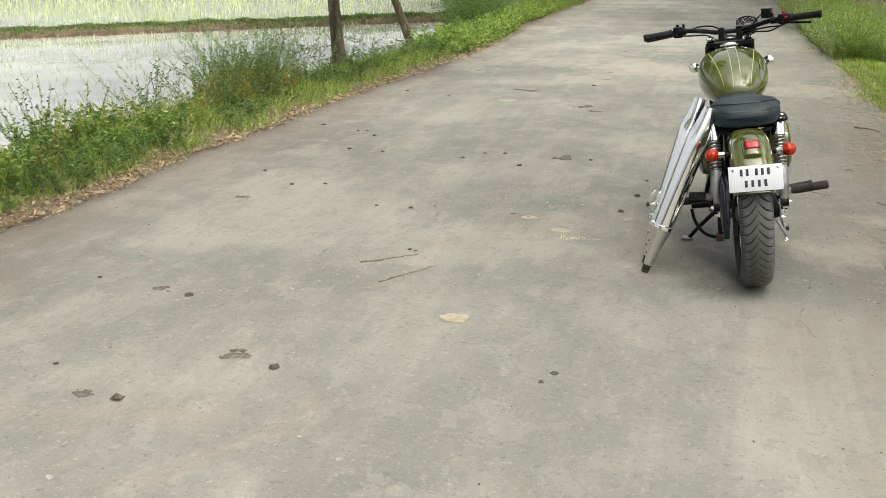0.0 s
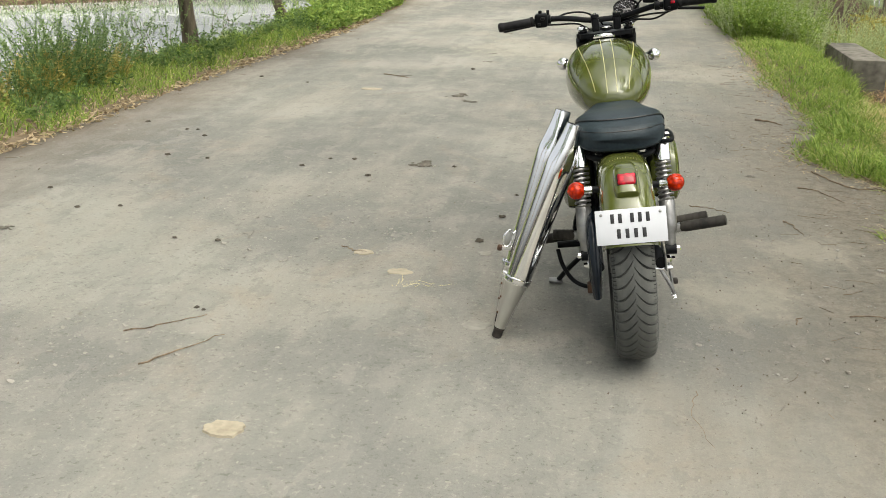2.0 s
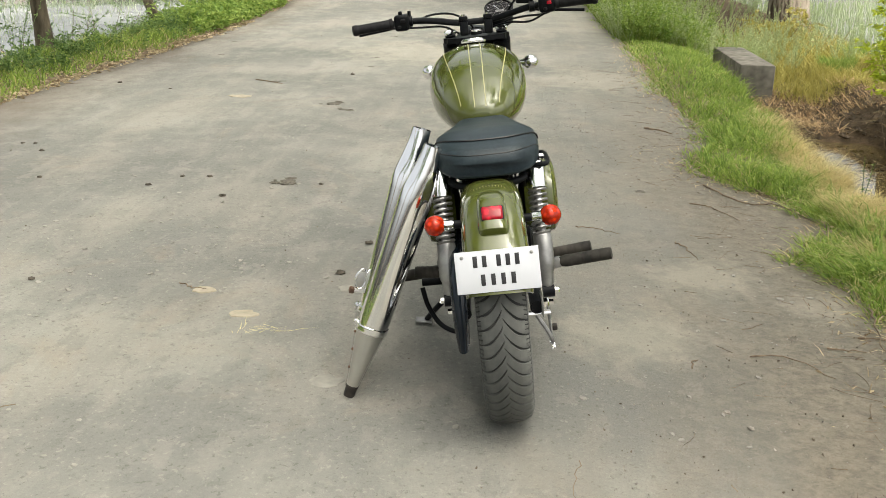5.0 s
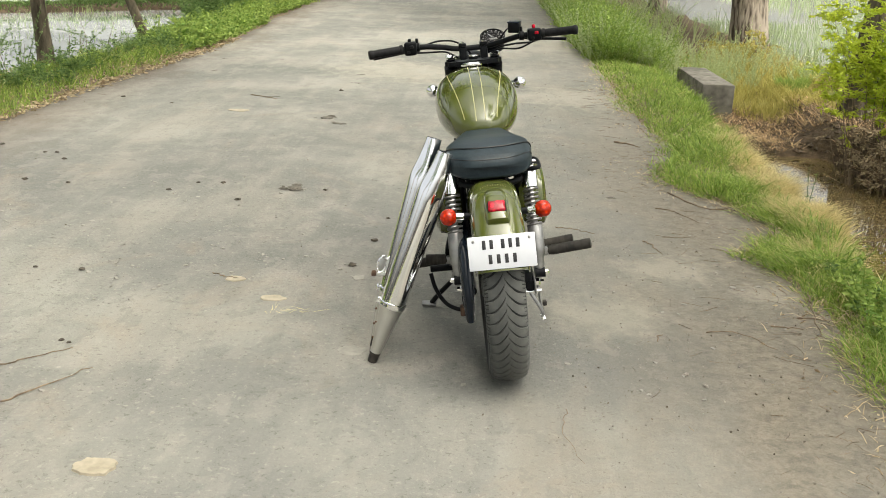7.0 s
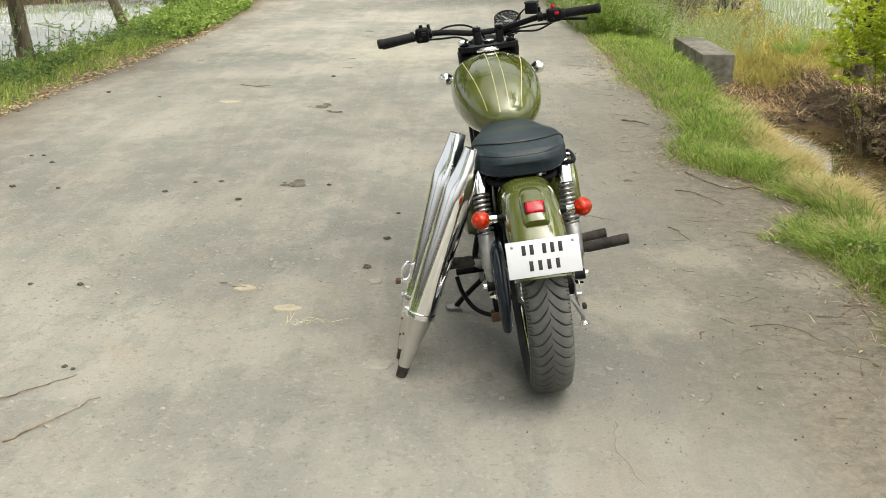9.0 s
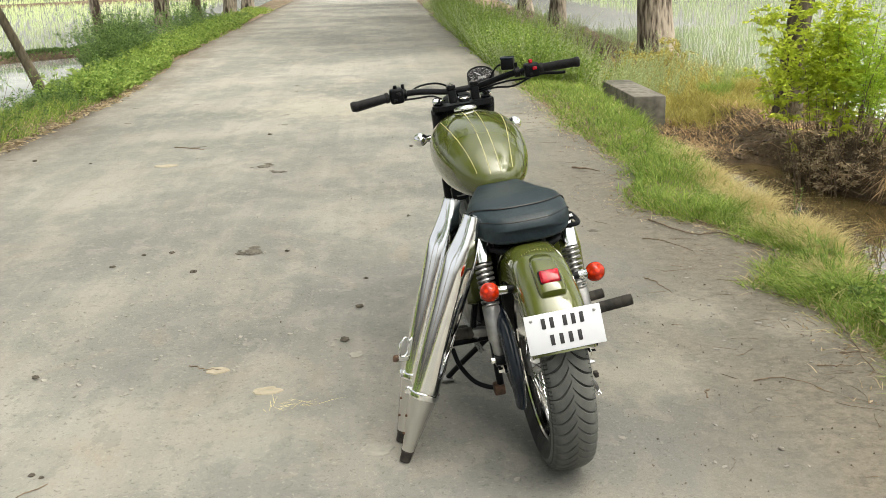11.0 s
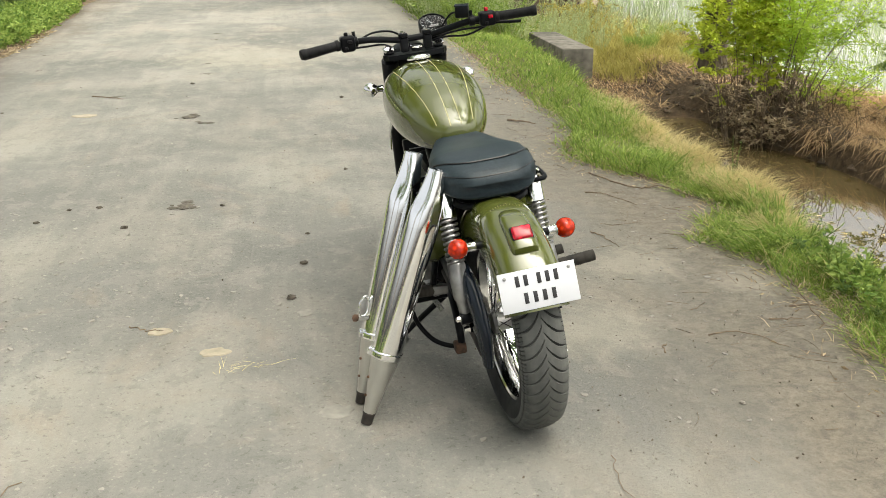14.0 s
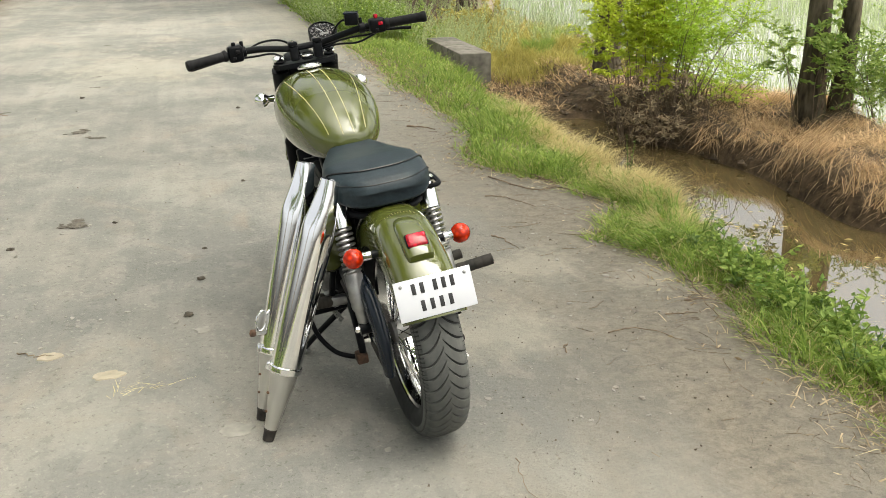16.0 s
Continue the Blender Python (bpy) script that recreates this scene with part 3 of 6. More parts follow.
def right_weeds():
    y = 9.2 + 19 * rng.random() ** 1.5
    return min(4.4, right_edge(y) + abs(rng.gauss(0.5, 1.3))), y


def right_bush():
    y = 9.0 + 15 * rng.random() ** 1.6
    return right_edge(y) + abs(rng.gauss(0.1, 0.45)) + 0.05, y


def right_bank_stalks():
    y = rng.uniform(-0.6, 2.6)
    return right_edge(y) + rng.uniform(0.40, 0.62), y


def right_near_weeds():
    y = near_y(-1.4, 1.4, 0.9)
    return right_edge(y) + rng.uniform(0.10, 0.46), y


weeds(1100, left_weeds, 0.20, M_WEED, "roadside_weeds", "leafy green weeds along the road edge", 0.034, 0.6, 12)
weeds(760, left_bushy, 0.24, M_LUSH, "bushy_weeds", "broad-leaved bright green weeds by the road", 0.060, 0.9, 11)
weeds(260, left_clump, 0.75, M_WEED, "bushy_weeds", "tall dark green weeds behind the leaning tree", 0.045, 0.6, 24)
weeds(230, left_near_clump, 0.27, M_LUSH, "bushy_weeds", "clumps of leafy green weeds at the field edge", 0.046, 0.8, 16)
weeds(90, left_tall, 0.60, M_WEED, "tall_weeds", "thin feathery weeds standing before the water", 0.026, 0.75, 26, (3, 6))
weeds(110, left_tall, 0.30, M_YELLOW, "yellow_weeds", "yellowing thin weeds on the verge by the water", 0.03, 0.8, 14, (3, 5))
weeds(800, right_bush, 0.56, M_LUSH, "bushy_weeds", "dense lime green weeds at the road edge", 0.036, 0.6, 18)
weeds(1500, right_weeds, 0.46, M_PALE, "feathery_weeds", "pale feathery weeds along the field edge", 0.024, 0.7, 26)
weeds(170, right_near_weeds, 0.125, M_LUSH, "creeping_weeds", "low leafy weeds at the ditch edge", 0.036, 1.0, 11)
weeds(90, right_near_weeds, 0.10, M_WEED, "creeping_weeds", "darker low weeds among the grass at the ditch edge", 0.026, 1.0, 9)
weeds(34, right_bank_stalks, 0.30, M_WEED, "thin_stalks", "thin dark stalks standing over the ditch water", 0.016, 0.6, 12, (1, 2))


def rice(x0, x1, y0, y1, z, count, hh):
    bl = Blades()
    for _ in range(count):
        x, y = rng.uniform(x0, x1), y0 + (y1 - y0) * rng.random() ** 1.3
        if ground_z(x, y) > z - 0.02:
            continue
        for _k in range(3):
            h = rng.uniform(0.5, 1.0) * hh
            bl.blade((x, y, z - 0.02), (x + rng.gauss(0, 0.04), y + rng.gauss(0, 0.04), z + h), 0.0045 + 0.0002 * y, 0.02)
    return bl


rice(4.9, 14, 4, 24, W_RIGHT, 11000, 0.23).done("rice_shoots", M_SHOOT, "thin young rice shoots standing in water", "rice")
rice(9, 30, 12, 60, W_RIGHT, 13000, 0.25).done("rice_shoots", M_SHOOT, "thin young rice shoots standing in water", "rice")
rice(-16, -5.6, 3, 17, W_LEFT, 2200, 0.13).done("paddy_shoots", M_SHOOT, "pale thin shoots standing in the shallow water", "rice")
rice(-40, -8, 17, 60, W_LEFT, 15000, 0.20).done("rice_shoots", M_RICE, "thin young rice shoots standing in water", "rice")

# straw and roots over the muddy bank
st = Blades()
for _ in range(520):
    x, y = rng.uniform(3.2, 5.3), rng.uniform(1.7, 6.0)
    if x < 3.9 and y > 4.9:
        continue
    z = ground_z(x, y)
    if z < -0.40 + 0.1 * wob(x, y, 3, 66) or wob(x, y, 1.2, 61) + 0.8 * wob(x, y, 4.5, 62) < -0.45:
        continue
    # one wisp: strands that start together, arch over and fan out
    turn, sc, rise = rng.uniform(0, 6.28), rng.uniform(0.5, 1.5), rng.uniform(0.0, 0.10)
    for _k in range(58):
        bx, by = x + rng.gauss(0, 0.05), y + rng.gauss(0, 0.05)
        a, ln = turn + rng.gauss(0, 0.75), rng.uniform(0.06, 0.26) * sc
        bz = max(z, ground_z(bx, by)) + rise * rng.random()
        ex, ey = bx + math.cos(a) * ln, by + math.sin(a) * ln
        st.blade((bx, by, bz), (ex, ey, max(bz - 0.12, ground_z(ex, ey)) + 0.05 * rng.random() ** 2), 0.003 + 0.007 * rng.random() ** 3, rng.uniform(0.05, 0.4))
st.done("bank_straw", M_STRAW, "dry brown straw matted over the muddy bank", "straw")
db = Blades()
for _ in range(2200):
    x, y = rng.uniform(2.2, 3.8), rng.uniform(4.6, 8.0)
    z = ground_z(x, y) + 0.01
    if z < W_DITCH + 0.02 or wob(x, y, 2.1, 65) < -0.1:
        continue
    a, ln = rng.uniform(0, 6.28), rng.uniform(0.05, 0.3)
    db.stem((x, y, z), (x + math.cos(a) * ln, y + math.sin(a) * ln, z + rng.uniform(-0.02, 0.10)), 0.0012 + 0.004 * rng.random() ** 3)
db.done("ditch_twigs", M_ROOT, "tangled dead twigs and roots in the ditch", "twigs")
tg = Blades()
for _ in range(900):
    x, y = rng.gauss(3.35, 0.30), rng.gauss(5.3, 0.4)
    z = ground_z(x, y)
    if z < W_DITCH + 0.02:
        continue
    ln = rng.uniform(0.12, 0.42)
    tg.stem((x, y, z), (x + rng.gauss(-0.05, 0.13), y + rng.gauss(-0.05, 0.13), z + ln * rng.uniform(0.3, 1.0)), 0.0016 + 0.002 * rng.random())
tg.done("bank_tangle", M_ROOT, "tangled dead stems and roots at the foot of the shrub", "twigs")
hs = Blades()
for _ in range(650):
    x, y = rng.uniform(3.2, 3.75), rng.uniform(1.9, 4.6)
    z = ground_z(x, y)
    ln = rng.uniform(0.06, 0.2)
    if z < -0.42:
        continue
    hs.blade((x, y, z + 0.02), (x - ln * rng.uniform(0.3, 0.9), y + rng.gauss(0, 0.08), z - ln * rng.uniform(0.2, 0.9)), 0.0035, 0.25)
hs.done("hanging_straw", M_STRAW, "dry straw and roots hanging down the bank", "straw")
ml = bmesh.new()
for k in range(46):
    x, y = rng.uniform(2.4, 3.9), rng.uniform(5.0, 7.8)
    q = rng.uniform(0.015, 0.045)
    if ground_z(x, y) < W_DITCH + 0.04:
        continue
    res = bmesh.ops.create_icosphere(ml, subdivisions=2, radius=1)
    for v in res["verts"]:
        g = 1 + 0.5 * noise.noise(v.co * 1.6 + Vector((k, 0, 0))) + 0.25 * noise.noise(v.co * 4 + Vector((0, k, 0)))
        v.co = Vector((x + v.co.x * q * g, y + v.co.y * q * g * 1.2, ground_z(x, y) + v.co.z * q * g * 0.55))
tagged(part("mud_lumps", ml, M_MUD, smooth=50), "heaps of crumbling brown mud on the bank", "soil", kind="stuff")
cl = Blades()
for _ in range(2600):
    x, y = rng.uniform(2.0, 4.3), rng.uniform(3.4, 8.0)
    z = ground_z(x, y)
    if z < W_DITCH or wob(x, y, 2.5, 63) < -0.25:
        continue
    q = 0.006 + 0.035 * rng.random() ** 3
    at, k = Vector((x, y, z + 0.2 * q)), len(cl.v)
    cl.v += [at + Vector((q * rng.uniform(0.7, 1.3) * d[0], q * rng.uniform(0.7, 1.3) * d[1], q * rng.uniform(0.5, 1.0) * d[2])) for d in ((1, 0, 0), (0, 1, 0), (-1, 0, 0), (0, -1, 0), (0, 0, 1), (0, 0, -1))]
    cl.f += [(k + i, k + (i + 1) % 4, k + 4) for i in range(4)] + [(k + (i + 1) % 4, k + i, k + 5) for i in range(4)]
cl.done("soil_clods", M_MUD, "loose brown clods of earth on the bank", "soil")
bs = Blades()
for _ in range(5200):
    x, y = rng.uniform(2.2, 3.9), rng.uniform(5.2, 8.0)
    z = ground_z(x, y)
    if z < W_DITCH + 0.03 or wob(x, y, 1.8, 64) < -0.25:
        continue
    a, ln = rng.uniform(0, 6.28), rng.uniform(0.05, 0.22)
    bs.blade((x, y, z + 0.008), (x + ln * math.cos(a), y + ln * math.sin(a), z + rng.uniform(0.0, 0.07)), rng.uniform(0.004, 0.012), 0.15)
bs.done("scattered_straw", M_STRAW, "loose dry straw lying on the muddy bank", "straw")
# leaves and husks floating on the ditch water
fl = Blades()
for _ in range(240):
    x, y = rng.uniform(2.2, 4.6), rng.uniform(0.8, 3.2)
    if ground_z(x, y) > W_DITCH - 0.03 or wob(x, y, 1.9, 67) < 0.0:
        continue
    a, ln = rng.gauss(2.6, 0.7), rng.uniform(0.015, 0.06)
    fl.blade((x, y, W_DITCH + 0.004), (x + ln * math.cos(a), y + ln * math.sin(a), W_DITCH + 0.006), ln * 0.5, 0.02)
fl.done("floating_leaves", M_GRASS_DRY, "pale dead leaves floating on the ditch water", "leaves")
lt = Blades()
for _ in range(7000):
    if rng.random() < 0.82:
        y = near_y(-3.4, 10, 1.3)
        x = left_edge(y) - abs(rng.gauss(0.0, 0.18)) + 0.09
    else:
        y = near_y(-1.0, 8, 1.2)
        x = right_edge(y) + rng.gauss(0.03, 0.12)
    z = max(ground_z(x, y), 0.0 if left_edge(y) < x < right_edge(y) else -9) + rng.uniform(0.002, 0.03)
    k = 1.0 if x < 0 else 0.5
    lt.leaf((x, y, z), (rng.gauss(0, 1), rng.gauss(0, 1), rng.gauss(0, 0.25)), k * rng.uniform(0.02, 0.07), k * rng.uniform(0.006, 0.018))
lt.done("leaf_litter", M_DEADLEAF, "dry fallen leaves gathered along the road edge", "leaves")


# ---- trees ----
def tree(at, height, r, lean, bark, label, leaves=2600, seed=1, crown_at=0.5, spread=2.6, twin=None):
    lr = random.Random(seed)
    x, y = at
    z = ground_z(x, y) - 0.08
    root = new("tree")
    root.location = (x, y, z)
    tagged(root, label, "tree", group="roadside trees")
    for tx, ty, tr in ((0, 0, r),) + ((twin,) if twin else ()):
        pts = []
        for k in range(9):
            f = k / 8
            pts.append(Vector((tx + lean[0] * f * height + 0.5 * r * wob(f * 3, seed + tx, 1.3, 51), ty + lean[1] * f * height + 0.5 * r * wob(f * 3, seed, 1.3, 53), f * height)))
        path = smooth_path(pts, 4)
        bm = tube(path, [tr * (1.0 + 0.55 * math.exp(-j / 1.6)) * (1 - 0.6 * j / 32) for j in range(33)], 16)
        for k, v in enumerate(bm.verts):
            c = path[min(32, k // 16)]
            a = math.atan2(v.co.y - c.y, v.co.x - c.x)
            g = 1 + 0.22 * wob(math.cos(a) * 1.3, math.sin(a) * 1.3 + v.co.z * 0.45, 1.2, seed) + 0.08 * wob(math.cos(a) * 4, math.sin(a) * 4 + v.co.z * 2, 1.2, seed)
            v.co.x, v.co.y = c.x + (v.co.x - c.x) * g, c.y + (v.co.y - c.y) * g
        part("trunk", bm, bark, root, smooth=60)
    bl = Blades()
    for k in range(10):
        f = crown_at + (1 - crown_at) * lr.random() * 0.9
        base = Vector(pts[min(8, int(f * 8))])
        a = lr.uniform(0, 6.28)
        ln = lr.uniform(0.6, 1.0) * spread
        tip = base + Vector((math.cos(a) * ln, math.sin(a) * ln, lr.uniform(0.3, 1.6)))
        midp = base.lerp(tip, 0.5) + Vector((0, 0, 0.25))
        part("limb", tube(smooth_path([base, midp, tip], 3), [r * 0.35 * (1 - 0.12 * j) for j in range(7)], 6), bark, root)
        for _c in range(5):
            cc = base.lerp(tip, lr.uniform(0.35, 1.1)) + Vector((lr.gauss(0, 0.5), lr.gauss(0, 0.5), lr.gauss(0, 0.3)))
            for _ in range(leaves // 50):
                c = cc + Vector((lr.gauss(0, 0.48), lr.gauss(0, 0.48), lr.gauss(0, 0.32)))
                bl.leaf(c, (lr.gauss(0, 1), lr.gauss(0, 1), lr.gauss(-0.3, 0.6)), lr.uniform(0.2, 0.34), lr.uniform(0.11, 0.18))
    bl.done("crown", M_CROWN, "", parent=root)
    return root


tree((-4.42, 6.5), 7.0, 0.066, (-0.06, 0.0), M_BARK_DARK, "slim brown tree trunk on the grassy verge", seed=3, leaves=3600, spread=3.4)
tree((-4.62, 10.2), 6.0, 0.062, (-0.40, 0.02), M_BARK_DARK, "slim leaning brown tree on the grassy verge", seed=4)
tree((-5.75, 17.1), 7, 0.105, (-0.06, 0), M_BARK, "brown tree beside the flooded field", seed=5)
tree((-5.6, 22.0), 7, 0.20, (0.02, 0), M_BARK, "pale thick tree at the road edge", seed=6)
tree((-5.3, 25.5), 7, 0.13, (-0.08, 0), M_BARK_DARK, "slim forked tree at the road edge", seed=7)
tree((-5.0, 29.0), 8, 0.22, (0.02, 0), M_BARK, "thick brown tree at the road edge", seed=8)
tree((-5.0, 34.0), 8, 0.22, (0.02, 0), M_BARK, "thick brown tree at the road edge", seed=28)
tree((4.35, 14.6), 9, 0.25, (-0.03, 0.01), M_BARK, "thick tree with pale peeling bark beside the field", seed=9, leaves=7500, spread=4.5, twin=(0.2, 0.1, 0.17))
tree((4.0, 22.0), 8, 0.2, (0.02, 0), M_BARK, "grey tree behind the roadside weeds", seed=10, leaves=7500, spread=4.4)
tree((4.4, 30.0), 8, 0.2, (-0.02, 0), M_BARK, "grey tree behind the roadside weeds", seed=12, leaves=7500, spread=4.4)
tree((3.62, 7.1), 7.5, 0.115, (0.10, 0.03), M_BARK_DARK, "dark tree trunk wrapped by the leafy shrub", seed=11, leaves=500, crown_at=0.6, spread=3.4)
tree((4.35, 4.62), 8.5, 0.094, (0.0, 0.0), M_BARK_DARK, "dark twin-stemmed tree on the straw-covered bank", seed=13, leaves=700, crown_at=0.58, spread=3.8, twin=(0.27, -0.05, 0.076))
# out-of-view trees added to shade the near road and show in reflections
tree((5.6, 0.2), 11.0, 0.22, (-0.10, 0.02), M_BARK, "unseen tree past the ditch, added for shade and reflections", seed=14, leaves=5200, spread=4.3)
tree((-5.0, -1.5), 8, 0.2, (0.0, 0.0), M_BARK, "tall unseen tree on the verge, added for shade", seed=16, leaves=2400, spread=3.9)
tree((-5.0, -6.5), 8.5, 0.2, (0.0, 0.0), M_BARK, "tall unseen tree on the verge, added for shade", seed=17, leaves=1800, spread=3.9)


# leafy shrub on the ditch bank
def shrub(name, at, stems, height, radius, leaf, count, mat, label, lean=(0, 0), droop=0.0, bare=0.25, puff=0.11, slim=0.34):
    """Thin stems from one foot, with side twigs that carry the leaves in sprays."""
    x, y = at
    z = ground_z(x, y)
    root = new(name)
    root.location = (x, y, z)
    tagged(root, label, "shrub")
    for k in range(stems):
        a, q = rng.uniform(0, 6.28), rng.random() ** 0.5
        h = height * rng.uniform(0.55, 1.1)
        b0 = Vector((0.3 * radius * q * math.cos(a), 0.3 * radius * q * math.sin(a), -0.03))
        tip = Vector((radius * q * math.cos(a) + lean[0] * h / height, radius * q * math.sin(a) + lean[1] * h / height, h * (1.05 - 0.3 * q * q)))
        path = smooth_path([b0, b0.lerp(tip, 0.5) + Vector((rng.gauss(0, 0.04), rng.gauss(0, 0.04), 0.12 * h)), tip], 5)
        bm = tube(path, [0.005 * (1 - 0.07 * j) for j in range(len(path))], 6)
        bl = Blades()
        sprays = max(4, count // stems // 16)
        for _ in range(sprays):
            f = bare + (1 - bare) * rng.random()
            o = path[min(len(path) - 1, int(f * len(path)))]
            d = Vector((rng.gauss(0, 1), rng.gauss(0, 1), rng.gauss(0.25, 0.5))).normalized() * rng.uniform(0.6, 1.8) * puff
            bl.stem(o, o + d, 0.0022)
            for j in range(16):
                c = o + d * (0.3 + 0.7 * j / 15)
                side = Vector((rng.gauss(0, 1), rng.gauss(0, 1), rng.gauss(-droop, 0.5))) + d.normalized() * 0.8
                bl.leaf(c, side, leaf * rng.uniform(0.6, 1.4), leaf * slim)
        part("stem", bm, M_TWIG, root)
        bl.done("foliage", mat, "", parent=root)
    return root


shrub("shrub", (3.10, 5.2), 18, 1.85, 0.40, 0.050, 7600, M_BUSH_OLD, "yellowish green shrub with thin bare stems on the ditch bank", (0.0, 0.45), 0.3, 0.52, 0.14, 0.32)
shrub("shrub", (3.42, 5.2), 22, 1.25, 0.50, 0.036, 9000, M_BUSH, "feathery bright green shrub beside the taller one", (0.22, 0), 0.1, 0.42, 0.18, 0.24)
shrub("shrub", (3.22, 5.05), 16, 0.62, 0.36, 0.05, 1500, M_DEADLEAF, "browned bare shoots at the foot of the shrub", (0, 0), 0.1, 0.2, 0.12, 0.2)
shrub("shrub", (3.06, 5.30), 7, 1.3, 0.24, 0.03, 900, M_DEADLEAF, "browned dry shoots inside the green shrub", (-0.05, 0.2), 0.4, 0.3, 0.10, 0.3)
shrub("shrub", (3.88, 5.35), 10, 0.42, 0.34, 0.032, 2000, M_BUSH, "low feathery growth spreading along the bank", (0.15, 0), 0.1, 0.25, 0.17, 0.24)
shrub("sapling", (4.20, 4.45), 5, 0.95, 0.26, 0.045, 800, M_LUSH, "leafy shoots growing at the tree foot", (-0.10, 0), 0.2, 0.66, 0.13, 0.33)
shrub("sapling", (4.26, 4.38), 4, 0.95, 0.18, 0.06, 420, M_LUSH, "bright young shoots before the dark tree", (0.02, 0), 0.2, 0.68, 0.12, 0.33)
shrub("sapling", (4.86, 4.22), 12, 1.0, 0.34, 0.042, 4200, M_LUSH, "feathery green sapling beside the dark tree", (-0.18, 0), 0.2, 0.45, 0.20, 0.26)
shrub("sapling", (-4.75, 7.9), 10, 0.75, 0.6, 0.028, 1100, M_WEED, "thin twiggy sparse bush beside the slim tree", (0.3, 0), 0, 0.3, 0.14, 0.35)
shrub("sapling", (-4.95, 6.9), 9, 0.8, 0.7, 0.026, 700, M_WEED, "bare dark twiggy bush before the flooded field", (-0.2, 0), 0, 0.35, 0.14, 0.35)
shrub("sapling", (-5.0, 9.0), 9, 0.8, 0.6, 0.026, 800, M_WEED, "bare dark twiggy bush before the flooded field", (0.2, 0), 0, 0.35, 0.14, 0.35)
shrub("shrub", (3.5, 11.6), 8, 0.5, 0.5, 0.05, 1400, M_YELLOW, "low yellow-green tuft at the field edge")

# fallen branch, tussocks and clods at the field edge behind the yellow grass
fb = smooth_path([(3.95, 11.6, -0.30), (4.22, 11.1, -0.25), (4.45, 10.6, -0.25), (4.62, 10.0, -0.27), (4.70, 9.6, -0.33)], 5)
for p in fb:
    p.z = max(p.z, ground_z(p.x, p.y) + 0.02)
tagged(part("fallen_branch", tube(fb, [0.045 * (1.15 - 0.5 * k / (len(fb) - 1)) for k in range(len(fb))], 9), M_BARK_DARK, smooth=60), "dark fallen branch lying along the field edge", "branch")
for tx, ty, tr, th in ((4.12, 10.0, 0.20, 0.26), (3.55, 9.0, 0.16, 0.20), (4.05, 8.3, 0.22, 0.22)):
    tk = Blades()
    for _ in range(700):
        a, q = rng.uniform(0, 6.28), tr * rng.random() ** 0.5
        bx, by = tx + q * math.cos(a), ty + q * math.sin(a)
        h = th * rng.uniform(0.5, 1.1)
        tk.blade((bx, by, ground_z(bx, by)), (bx + math.cos(a) * h * 0.5 + rng.gauss(0, 0.04), by + math.sin(a) * h * 0.5 + rng.gauss(0, 0.04), ground_z(bx, by) + h), 0.007, 0.1)
    tk.done("grass_tussock", M_LUSH, "rounded green tussock among the yellow grass", "grass", kind="")
cd = bmesh.new()
for k in range(46):
    x, y = rng.gauss(4.35, 0.22), rng.gauss(9.5, 0.5)
    q = rng.uniform(0.03, 0.10)
    res = bmesh.ops.create_icosphere(cd, subdivisions=2, radius=1)
    for v in res["verts"]:
        g = 1 + 0.6 * noise.noise(v.co * 1.6 + Vector((k, 0, 0))) + 0.3 * noise.noise(v.co * 4 + Vector((0, k, 0)))
        v.co = Vector((x + v.co.x * q * g, y + v.co.y * q * g * 1.2, ground_z(x, y) + v.co.z * q * g * 0.6))
tagged(part("mud_clods", cd, M_MUD, smooth=50), "dark clods dug out at the field edge", "soil", kind="stuff")

# concrete block
bmb = rbox((0.34, 1.5, 0.66), Matrix.Translation((2.37, 8.4, -0.345)), 0.018, segs=2)
for v in bmb.verts:
    v.co += Vector((wob(v.co.x * 5, v.co.y * 5, 1, 71), wob(v.co.x * 5, v.co.z * 5, 1, 72), wob(v.co.y * 5, v.co.z * 5, 1, 73))) * 0.012
tagged(part("concrete_block", bmb, M_BLOCK), "weathered grey concrete culvert block in the grass", "block")

# ---- motorcycle ----
bike = new("motorcycle")
bike.matrix_world = pose(0, 0.09, 0, 0, -7.5, 3.8)
tagged(bike, "olive green retro motorcycle leaning on its side stand", "motorcycle")
BIKE_INV = bike.matrix_world.inverted()
AX, R_TYRE = Vector((0, 0, 0.312)), 0.312
SIDE = pose(0, 0, 0, 0, 90, 0)
SLANT = 0.155


